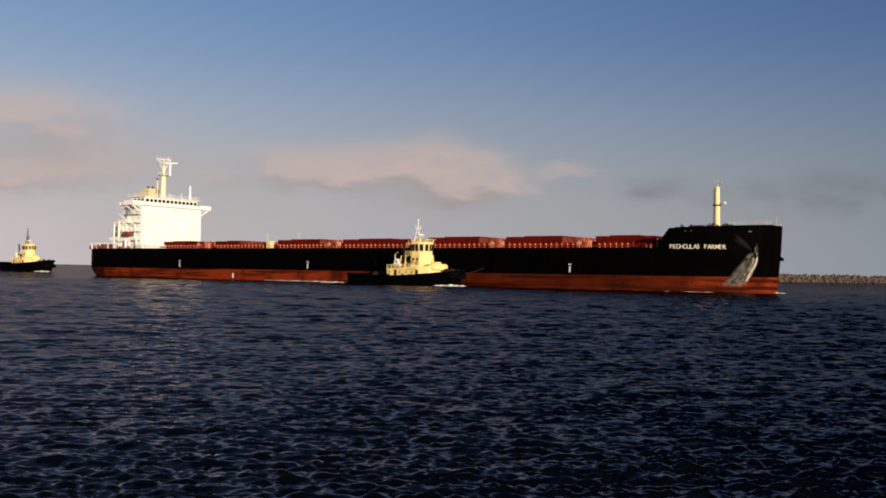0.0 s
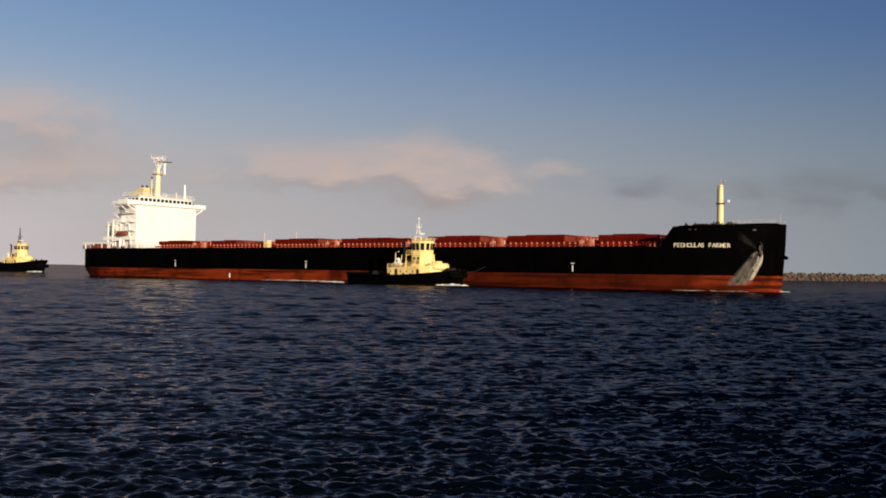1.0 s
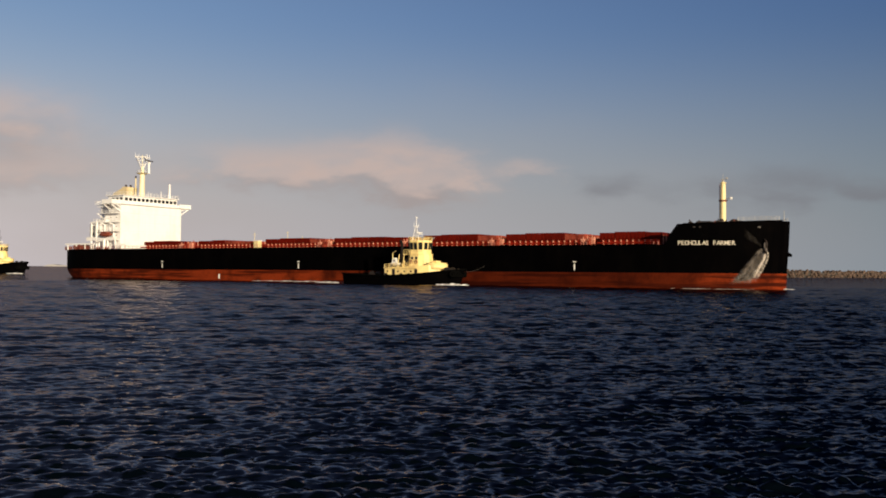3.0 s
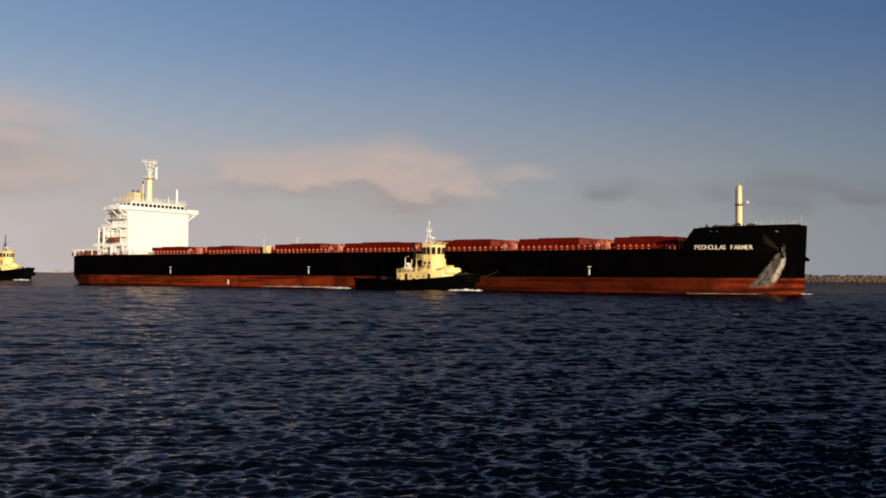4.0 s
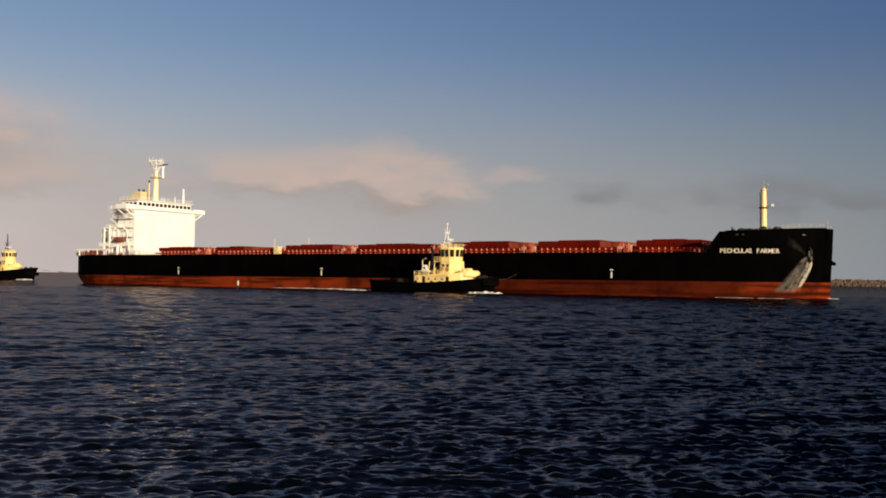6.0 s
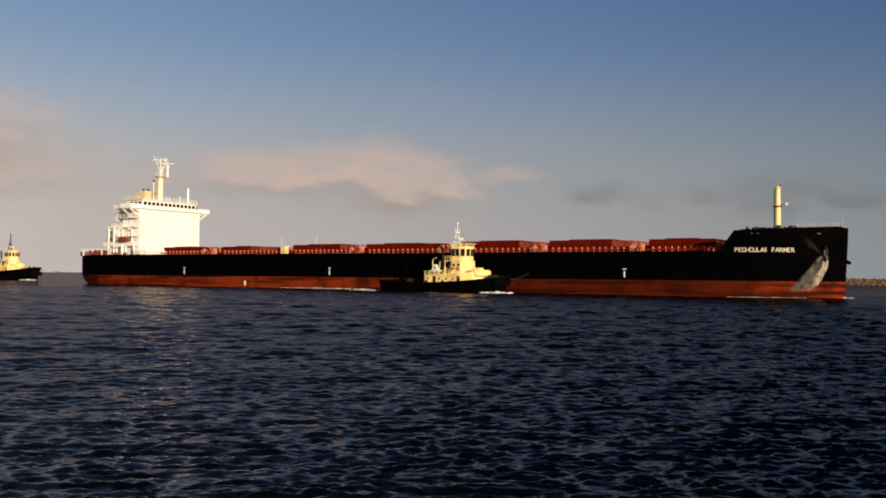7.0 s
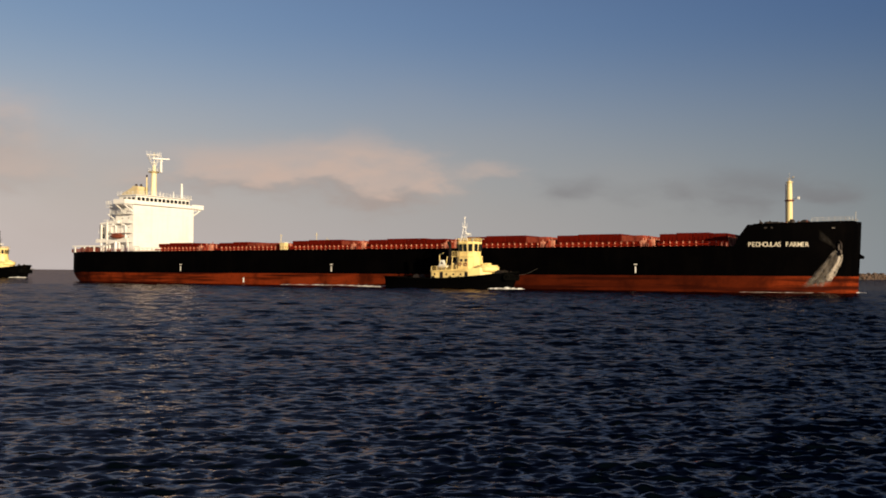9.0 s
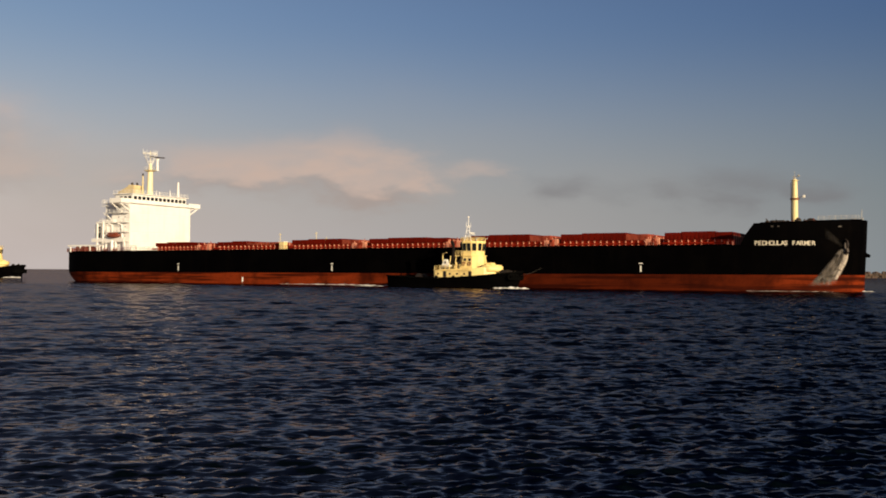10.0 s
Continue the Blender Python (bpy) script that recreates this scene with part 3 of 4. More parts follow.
        dome(bm, (X(u), y, 12.5 + h * 0.65), 0.62, h * 0.3, 12, 4)
        part("mushroom_vent", bm, DARK_STEEL, ship)
    bm = bmesh.new()
    box(bm, X(206.3), X(209.2), -5.5, 5.5, 12.5, 14.5, 0.1)
    part("store_house", bm, DARK_STEEL, ship)
    rng = random.Random(21)
    for u in (207.2, 209.0, 211.4, 212.6, 213.5, 215.6, 216.8, 218.4):
        bm = bmesh.new()
        y, h = -half_breadth(u, 13.0) + rng.uniform(0.9, 2.6), rng.uniform(1.1, 1.7)
        box(bm, X(u) - rng.uniform(0.2, 0.5), X(u) + rng.uniform(0.2, 0.5), y - 0.4, y + 0.4, 12.5, 12.5 + h, 0.12)
        tube(bm, (X(u), y, 12.5 + h), (X(u) + rng.uniform(-0.5, 0.5), y, 12.9 + h), 0.12, seg=8)
        part("deck_fitting", bm, rng.choice((DARK_STEEL, DARK_STEEL, BROWN_STEEL)), ship)
    bm = bmesh.new()
    for side in (-1, 1):
        rail(bm, [(X(u), side * half_breadth(u, 13.6) * 0.98, top_edge(u)) for u in (216.5, 218.5, 220.5, 222.3, 223.5)], 0.95, 1.1, 0.03)
    o = part("bow_rail", bm, GREY_STEEL, ship)
    tagged(o, kind="stuff")
    bm = bmesh.new()
    tube(bm, (X(223.6), 0, 13.8), (X(223.6), 0, 16.6), 0.09, 0.05, 8)
    part("jackstaff", bm, GREY_STEEL, ship)
    mast = new("foremast")
    mast.parent = ship
    mast.location = (X(210.5), 0, 12.5)
    tagged(mast, "cream tubular foremast with a lamp bracket")
    bm = bmesh.new()
    tube(bm, (0, 0, 0), (0, 0, 6.9), 0.68, 0.64, 18)
    tube(bm, (0, 0, 6.9), (0, 0, 10.3), 0.62, 0.56, 18)
    tube(bm, (0, 0, 10.3), (0, 0, 10.9), 0.54, 0.40, 18)
    part("pole", bm, CREAM, mast, smooth=False)
    bm = bmesh.new()
    tube(bm, (0, 0, 6.55), (0, 0, 6.85), 0.90, 1.02, 18)
    part("collar", bm, BROWN_STEEL, mast, "rust-brown collar")
    bm = bmesh.new()
    tube(bm, (0, 0, 10.6), (0, 0, 10.7), 0.8, 0.8, 18)
    part("cap_plate", bm, CREAM, mast)
    bm = bmesh.new()
    tube(bm, (0.6, -0.2, 7.1), (1.9, -0.6, 7.1), 0.07, seg=6)
    box(bm, 1.7, 2.2, -0.85, -0.35, 6.9, 7.45, 0.06)
    part("mast_lamp", bm, MARK_WHITE, mast)
    bm = bmesh.new()
    tube(bm, (0, 0, 10.8), (0, 0, 12.6), 0.06, 0.04, 6)
    tube(bm, (-0.5, 0, 11.5), (0.9, 0, 11.5), 0.06, seg=6)
    box(bm, 0.6, 1.0, -0.2, 0.2, 11.5, 11.9, 0.04)
    box(bm, -0.25, 0.25, -0.25, 0.25, 10.9, 11.35, 0.04)
    part("top_light", bm, GREY_STEEL, mast)
    bm = bmesh.new()
    for z in np.arange(0.4, 10.2, 0.35):
        tube(bm, (-0.74, -0.2, z), (-0.74, 0.2, z), 0.025, seg=4, caps=False)
    for y in (-0.2, 0.2):
        tube(bm, (-0.74, y, 0), (-0.74, y, 10.3), 0.035, seg=4, caps=False)
    part("ladder", bm, BROWN_STEEL, mast)
    # anchors housed at the bow
    for side in (-1, 1):
        base = new("anchor")
        base.parent = ship
        u = 221.0
        base.matrix_basis = pose(X(u), side * (half_breadth(u, 8.0) + 0.25), 7.9, 0, 0, side * 52)
        bm = bmesh.new()
        box(bm, -0.22, 0.22, -0.25, 0.25, -0.4, 1.7, 0.06)
        part("shank", bm, DARK_STEEL, base)
        bm = bmesh.new()
        for s in (-1, 1):
            prism(bm, [(s * 0.2, -0.9), (s * 1.25, -0.2), (s * 1.0, 0.75), (s * 0.75, 0.0), (s * 0.2, -0.25)], -0.22, 0.22)
        part("flukes", bm, DARK_STEEL, base)
        bm = bmesh.new()
        ring(bm, (0, -side * 0.05, 1.2), (0, side, 0), 1.1, 0.22, 16, 8)
        part("hawse_ring", bm, DARK_STEEL, base)
    bm = bmesh.new()
    prism(bm, [(X(223.4), 6.7), (X(225.1), 6.7), (X(225.2), 7.2), (X(223.4), 8.3)], -0.45, 0.45)
    part("stem_fairlead", bm, HULL_BLACK, ship)


def build_marks(ship):
    """Painted marks on the starboard side, and the name on the bow."""
    marks = []
    for u in (50.4, 102.2, 181.8):
        marks += [(u - 0.40, u + 0.40, 5.3, 5.52), (u - 0.16, u + 0.16, 3.6, 4.95)]
    marks += [(73.1, 73.6, 0.6, 1.9)]
    for a, b, z0, z1 in marks:
        bm = bmesh.new()
        y = -half_breadth((a + b) / 2, (z0 + z1) / 2)
        box(bm, X(a), X(b), y - 0.03, y + 0.02, z0, z1)
        part("hull_mark", bm, MARK_WHITE, ship)
    text = "PEDHOULAS FARMER"
    u = 204.9
    for ch in text:
        wide = 0.695
        if ch != " ":
            curve = bpy.data.curves.new("letter", "FONT")
            curve.body, curve.size, curve.extrude, curve.offset = ch, 1.28, 0.03, 0.016
            probe = bpy.data.objects.new("letter_probe", curve)
            mesh = bpy.data.meshes.new_from_object(probe)
            bpy.data.objects.remove(probe)
            mesh.materials.clear()
            mesh.materials.append(LETTER)
            y0, y1 = half_breadth(u, 9.6), half_breadth(u + 0.6, 9.6)
            o = new("letter", mesh)
            o.parent = ship
            o.matrix_basis = pose(X(u), -y0 - 0.05, 9.05, 90, 0, math.degrees(math.atan2(y0 - y1, 0.6)))
        u += wide
    # plain emblem plates further up the bow
    for u, w in ((208.0, 0.5), (209.2, 0.4), (220.0, 0.7)):
        y0, y1 = half_breadth(u, 12.9), half_breadth(u + w, 12.9)
        bm = bmesh.new()
        box(bm, 0, w, -0.05, 0.03, 0, 0.26)
        o = part("fairlead_opening", bm, DARK_STEEL, ship)
        o.matrix_basis = pose(X(u), -y0 - 0.02, 12.7, 0, 0, math.degrees(math.atan2(y0 - y1, w)))


SCANNERS = []


def build_house(ship):
    """The accommodation block with its bridge, wings, funnel, mast and boat deck."""
    F, HW = 27.8, 12.4            # front wall and half width
    base = new("superstructure")
    base.parent = ship
    base.location = (X(F), 0, DECK - 0.05)
    tagged(base, "white accommodation block with bridge wings")
    z = 0.0
    tops = (2.9, 5.7, 8.5, 11.3, 14.0)
    aft = (-12.6, -12.2, -10.0, -7.5, -6.5)
    for k, (top, back) in enumerate(zip(tops, aft)):
        bm = bmesh.new()
        box(bm, back, 0, -HW, HW, z + (0.12 if k else 0), top, 0.05)
        part("deck_storey", bm, WHITE, base)
        gallery = (1.3, 1.1, 1.3, 1.2, 0.35)[k]
        bm = bmesh.new()
        box(bm, back - 1.3, -0.05, -HW - gallery, HW + 0.03, top, top + 0.12)
        part("deck_edge", bm, WHITE, base)
        bm = bmesh.new()
        w = HW + gallery - 0.08
        if k < 4:
            rail(bm, [(-0.6, -w, top + 0.12), (back - 1.2, -w, top + 0.12), (back - 1.2, HW, top + 0.12)], 1.05, 1.5, 0.035)
            tagged(part("side_rail", bm, WHITE, base), kind="stuff")
        # side doors and portholes
        for x in np.arange(-2.0, back + 1.0, -2.6):
            bm = bmesh.new()
            tube(bm, (x, -HW - 0.02, z + 1.6), (x, -HW + 0.03, z + 1.6), 0.2, seg=12)
            part("porthole", bm, GLASS, base)
        z = top
    # bridge deck: wings carried on brackets, wheelhouse with its row of windows
    bm = bmesh.new()
    box(bm, -4.2, 0.5, -16.3, 16.3, 14.12, 14.32)
    box(bm, -6.5, 0.5, -HW - 0.3, HW + 0.3, 14.12, 14.32)
    part("bridge_deck", bm, WHITE, base)
    bm = bmesh.new()
    box(bm, -9.0, -4.2, -15.0, -HW - 0.3, 14.0, 14.12)
    rail(bm, [(-4.3, -14.9, 14.12), (-8.9, -14.9, 14.12), (-8.9, -HW - 0.4, 14.12)], 1.05, 1.3, 0.035)
    part("side_gallery", bm, WHITE, base)
    for s in (-1, 1):
        bm = bmesh.new()
        y0, y1 = sorted((s * 11.2, s * 16.3))
        box(bm, 0.38, 0.5, y0, y1, 14.32, 15.5)
        box(bm, -4.2, -4.08, y0, y1, 14.32, 15.5)
        e0, e1 = sorted((s * 16.18, s * 16.3))
        box(bm, -4.08, 0.38, e0, e1, 14.32, 15.5)
        part("wing_bulwark", bm, WHITE, base)
    for s in (-1, 1):
        bm = bmesh.new()
        for x in (-3.6, -0.3):
            tube(bm, (x, s * (HW - 0.1), 11.9), (x, s * 15.8, 13.95), 0.22, seg=8)
            tube(bm, (x, s * (HW - 0.1), 13.2), (x, s * 14.4, 14.05), 0.12, seg=6)
            box(bm, x - 0.12, x + 0.12, min(s * HW, s * 16.0), max(s * HW, s * 16.0), 13.8, 14.12)
        part("wing_bracket", bm, WHITE, base)
    bm = bmesh.new()
    box(bm, -7.6, -0.4, -11.0, 11.0, 14.32, 17.0, 0.08)
    part("wheelhouse", bm, WHITE, base)
    bm = bmesh.new()
    box(bm, -8.1, 0.15, -11.6, 11.6, 17.0, 17.22, 0.04)
    part("wheelhouse_roof", bm, WHITE, base)
    for i in range(13):
        y = -10.0 + 20.0 * i / 12
        bm = bmesh.new()
        box(bm, -0.42, -0.36, y - 0.62, y + 0.62, 15.45, 16.45, 0.02)
        part("bridge_window", bm, GLASS, base)
    for x in (-1.6, -3.4, -5.2):
        bm = bmesh.new()
        box(bm, x - 0.6, x + 0.6, -11.04, -10.98, 15.45, 16.45, 0.02)
        part("bridge_window", bm, GLASS, base)
    bm = bmesh.new()
    rail(bm, [(-7.9, -11.4, 17.22), (0, -11.4, 17.22), (0, 11.4, 17.22), (-7.9, 11.4, 17.22)], 1.0, 1.5, 0.03)
    tagged(part("roof_rail", bm, WHITE, base), kind="stuff")
    bm = bmesh.new()
    box(bm, 0.0, 0.08, -10.5, 10.5, 13.2, 13.36)
    part("front_ledge", bm, WHITE, base)
    # radar mast
    mast = new("radar_mast")
    mast.parent = ship
    mast.location = (X(23.0), 0, 26.3)
    tagged(mast, "cream radar mast with platforms and scanners")
    bm = bmesh.new()
    tube(bm, (0.4, -0.4, 0), (0.25, -0.2, 7.6), 0.95, 0.80, 18)
    part("pole", bm, PALE_CREAM, mast)
    bm = bmesh.new()
    tube(bm, (0.25, -0.2, 7.86), (0.1, 0, 10.0), 0.62, 0.42, 14)
    tube(bm, (0.1, 0, 10.0), (0, 0, 13.9), 0.16, 0.10, 8)
    part("topmast", bm, PALE_CREAM, mast)
    bm = bmesh.new()
    tube(bm, (0.25, -0.2, 7.55), (0.25, -0.2, 7.86), 1.3, 1.95, 18)
    part("platform", bm, CREAM, mast)
    bm = bmesh.new()
    corners = [(0.25 + 1.65 * math.cos(i * math.pi / 4), -0.2 + 1.65 * math.sin(i * math.pi / 4), 7.86) for i in range(9)]
    rail(bm, corners, 1.0, 1.2, 0.03, 2)
    tagged(part("platform_rail", bm, WHITE, mast), kind="stuff")
    # flared lattice head with its hoops and cross arms
    bm = bmesh.new()
    for i in range(8):
        c, w = math.cos(i * math.pi / 4), math.sin(i * math.pi / 4)
        tube(bm, (0.5 * c, 0.5 * w, 9.6), (2.1 * c, 2.1 * w, 13.0), 0.07, 0.055, 6)
    for r, z in ((1.0, 10.7), (1.7, 12.1), (2.15, 13.05)):
        ring(bm, (0, 0, z), (0, 0, 1), r, 0.07, 16, 5)
    part("lattice_head", bm, WHITE, mast)
    bm = bmesh.new()
    box(bm, -0.12, 0.12, -3.0, 3.0, 13.0, 13.18, 0.03)
    box(bm, -2.4, 2.4, -0.12, 0.12, 13.2, 13.38, 0.03)
    for y in (-2.9, -1.4, 1.4, 2.9):
        tube(bm, (0, y, 12.6), (0, y, 14.2), 0.05, seg=6)
    for x in (-2.3, 2.3):
        tube(bm, (x, 0, 12.8), (x, 0, 14.0), 0.05, seg=6)
    part("yard", bm, WHITE, mast)
    bm = bmesh.new()
    box(bm, 0.6, 2.6, 0.5, 1.1, 7.7, 7.9, 0.03)
    tube(bm, (2.2, 0.8, 7.9), (2.2, 0.8, 11.3), 0.36, 0.30, 10)
    box(bm, 1.85, 2.55, 0.45, 1.15, 10.9, 11.5, 0.06)
    part("scanner_bracket", bm, WHITE, mast)
    bm = bmesh.new()
    box(bm, -2.5, 2.5, -0.20, 0.05, 0.0, 0.32, 0.05)
    tube(bm, (0, 0, -0.25), (0, 0, 0.0), 0.2, seg=8)
    for f in bm.faces:
        f.material_index = 0 if f.calc_center_median().y < -0.08 else 1
    scanner = part("radar_scanner", bm, (WHITE, DARK_STEEL), mast, "slim turning radar scanner, white in front and dark behind")
    bm = bmesh.new()
    tube(bm, (-3.0, 0, 0), (-3.0, 0, 6.4), 0.22, 0.16, 8)
    box(bm, -3.3, -2.7, -0.25, 0.25, 4.2, 4.35)
    part("signal_post", bm, CREAM, mast)
    bm = bmesh.new()
    tube(bm, (-3.0, 0, 6.4), (-3.0, 0, 7.1), 0.26, 0.26, 10)
    part("signal_lamp", bm, DARK_STEEL, mast)
    for x, y, h, r in ((4.6, 4.6, 2.0, 0.14), (2.0, 1.6, 1.9, 0.10), (4.4, 0.5, 1.3, 0.12), (3.5, 9.2, 4.9, 0.40)):
        bm = bmesh.new()
        tube(bm, (X(22.2) + x, y, 26.3), (X(22.2) + x, y, 26.3 + h), r, r * 0.7, 8)
        part("aerial_post", bm, WHITE, ship)
    # funnel and engine casing abaft the bridge
    fun = new("funnel")
    fun.parent = ship
    fun.location = (X(13.0), 0, DECK - 0.05)
    tagged(fun, "cream funnel above a white engine casing")
    bm = bmesh.new()
    box(bm, -2.4, 6.2, -6.0, 6.0, 0, 15.2, 0.15)
    part("casing", bm, WHITE, fun)
    bm = bmesh.new()
    prism(bm, [(-2.2, 15.2), (5.4, 15.2), (5.4, 20.7), (3.0, 20.9), (2.6, 20.3), (-1.2, 18.9), (-2.2, 17.9)], -2.2, 2.2)
    bmesh.ops.bevel(bm, geom=bm.edges[:], offset=0.18, segments=2, affect="EDGES")
    part("stack", bm, FUNNEL_CREAM, fun)
    bm = bmesh.new()
    prism(bm, [(-2.5, 17.3), (5.6, 17.3), (5.6, 17.55), (-2.5, 17.55)], -2.5, 2.5)
    part("stack_band", bm, GREY_STEEL, fun)
    for x, y, z in ((3.6, -0.9, 20.7), (4.5, 0.2, 20.7), (1.4, 0.8, 19.8)):
        bm = bmesh.new()
        tube(bm, (x, y, z), (x - 0.25, y, z + 0.8), 0.34, seg=10)
        part("exhaust_pipe", bm, DARK_STEEL, fun)
    bm = bmesh.new()
    box(bm, -3.0, 6.4, -7.0, 7.0, 14.0, 14.2)
    part("casing_deck", bm, WHITE, fun)
    # starboard lifeboat in its davits, stairs and frames on the side
    SCANNERS.append(scanner)
    boat = new("lifeboat")
    boat.parent = ship
    boat.location = (X(22.9), -14.0, 13.8)
    tagged(boat, "covered orange lifeboat hanging in white davits")
    bm = bmesh.new()
    dome(bm, (0, 0, 0), 1.25, 0.85, 18, 8, True)
    for v in bm.verts:
        v.co.x *= 2.3
        v.co.z *= 0.55 if v.co.z > 0 else 1.0
        v.co.z += 0.02 * v.co.x ** 2
    part("boat_hull", bm, ORANGE, boat, smooth=True)
    bm = bmesh.new()
    box(bm, -1.7, 1.3, -0.75, 0.75, 0.25, 0.85, 0.22)
    part("boat_canopy", bm, ORANGE, boat)
    for x in (-2.0, 2.0):
        bm = bmesh.new()
        tube(bm, (x, 1.4, -3.2), (x, 1.2, 3.2), 0.2, seg=8)
        tube(bm, (x, 1.2, 3.2), (x, -0.3, 3.6), 0.17, seg=8)
        tube(bm, (x, -0.1, 3.6), (x, -0.1, 0.9), 0.05, seg=6)
        part("davit", bm, WHITE, boat)
    for x0, z0, x1, z1 in ((16.0, 12.1, 20.5, 14.9), (22.0, 17.8, 18.0, 20.6), (24.8, 20.6, 20.8, 23.2), (21.5, 23.3, 25.2, 21.0)):
        bm = bmesh.new()
        for y in (-13.5, -12.8):
            tube(bm, (X(x0), y, z0), (X(x1), y, z1), 0.09, seg=6)
        for i in range(10):
            t = (i + 0.5) / 10
            xx, zz = X(x0 + (x1 - x0) * t), z0 + (z1 - z0) * t
            box(bm, xx - 0.15, xx + 0.15, -13.5, -12.8, zz - 0.03, zz + 0.03)
        part("side_stair", bm, WHITE, ship)
    for u, w, z0, z1 in ((15.6, 0.35, 9.1, 17.5), (18.0, 0.35, 9.1, 17.6), (19.2, 0.4, 9.1, 12.0), (23.2, 0.4, 9.1, 12.0), (26.6, 0.5, 9.1, 12.0)):
        bm = bmesh.new()
        box(bm, X(u), X(u) + w, -13.9, -13.4, z0, z1, 0.04)
        part("side_pillar", bm, WHITE, ship)
    bm = bmesh.new()
    box(bm, X(13.6), X(26.8), -13.85, -13.7, 11.95, 13.0)
    part("boat_deck_bulwark", bm, WHITE, ship)
    bm = bmesh.new()
    box(bm, X(15.4), X(18.5), -13.9, -13.4, 17.4, 17.9, 0.05)
    part("side_beam", bm, WHITE, ship)
    bm = bmesh.new()
    box(bm, X(14.2), X(18.9), -13.0, -12.45, 12.15, 17.35, 0.04)
    part("boat_deck_screen", bm, WHITE, ship)
    for u, z0, z1 in ((15.4, 13.1, 16.6), (17.5, 14.2, 15.4)):
        bm = bmesh.new()
        box(bm, X(u), X(u + 1.0), -13.04, -12.98, z0, z1, 0.02)
        part("screen_opening", bm, GLASS, ship)
    bm = bmesh.new()
    box(bm, X(18.6), X(22.2), -13.5, -12.4, 17.5, 18.5, 0.05)
    part("deck_bulwark", bm, WHITE, ship)
    # provision crane on the side deck and a pale gangway frame before the house
    crane = new("provision_crane")
    crane.parent = ship
    crane.location = (X(22.5), -14.2, DECK - 0.05)
    bm = bmesh.new()
    tube(bm, (0, 0, 0), (0, 0, 3.0), 0.5, 0.42, 12)
    part("crane_post", bm, WHITE, crane)
    bm = bmesh.new()
    tube(bm, (0, 0, 2.9), (-4.6, 0, 2.2), 0.25, 0.15, 8)
    part("jib", bm, WHITE, crane)
    bm = bmesh.new()
    box(bm, X(28.5), X(33.5), -15.2, -14.9, DECK + 1.35, DECK + 1.6)
    for u in (28.6, 31.0, 33.2):
        box(bm, X(u), X(u) + 0.25, -15.2, -14.9, DECK - 0.05, DECK + 1.4)
    part("gangway_frame", bm, WHITE, ship)
    bm = bmesh.new()
    box(bm, X(3.6), X(17.5), -14.1, -13.5, DECK + 1.55, DECK + 2.0, 0.05)
    for u in (4.5, 8.6, 12.8, 16.8):
        box(bm, X(u), X(u) + 0.2, -14.0, -13.6, DECK - 0.05, DECK + 1.56)
    part("stowed_gangway", bm, WHITE, ship)
    # mooring gear at the stern
    for u, y in ((3.5, -9.0), (7.5, -11.5), (4.0, 4.0), (10.8, -13.0), (13.4, -11.8)):
        base = new("mooring_winch")
        base.parent = ship
        base.location = (X(u), y, DECK - 0.05)
        bm = bmesh.new()
        tube(bm, (0, -1.3, 0.9), (0, 1.3, 0.9), 0.5, seg=12)
        for yy in (-1.3, 0.1, 1.3):
            tube(bm, (0, yy - 0.06, 0.9), (0, yy + 0.06, 0.9), 0.85, seg=14)
        part("drum", bm, BROWN_STEEL, base)
        bm = bmesh.new()
        box(bm, -0.9, 0.9, -1.6, 1.6, 0, 0.3, 0.04)
        part("bedplate", bm, BROWN_STEEL, base)
    for u, y in ((2.2, -12.4), (5.6, -13.6), (9.2, -14.4), (12.2, -14.6)):
        bm = bmesh.new()
        for du in (-0.45, 0.45):
            tube(bm, (X(u + du), y, DECK - 0.05), (X(u + du), y, DECK + 0.95), 0.26, seg=10)
            tube(bm, (X(u + du), y, DECK + 0.95), (X(u + du), y, DECK + 1.05), 0.36, seg=10)
        part("mooring_bitt", bm, BROWN_STEEL, ship)
    bm = bmesh.new()
    tube(bm, (X(0.6), 0, DECK), (X(-0.6), 0, DECK + 4.2), 0.07, 0.05, 8)
    part("ensign_staff", bm, WHITE, ship)


ship = thing("bulk_carrier", "black-hulled bulk carrier with red boot-top, red hatches and white superstructure", "cargo ship")
build_hull(ship)
build_hatches(ship)
build_house(ship)
build_deck_gear(ship)
build_marks(ship)

# ---- tugs ----


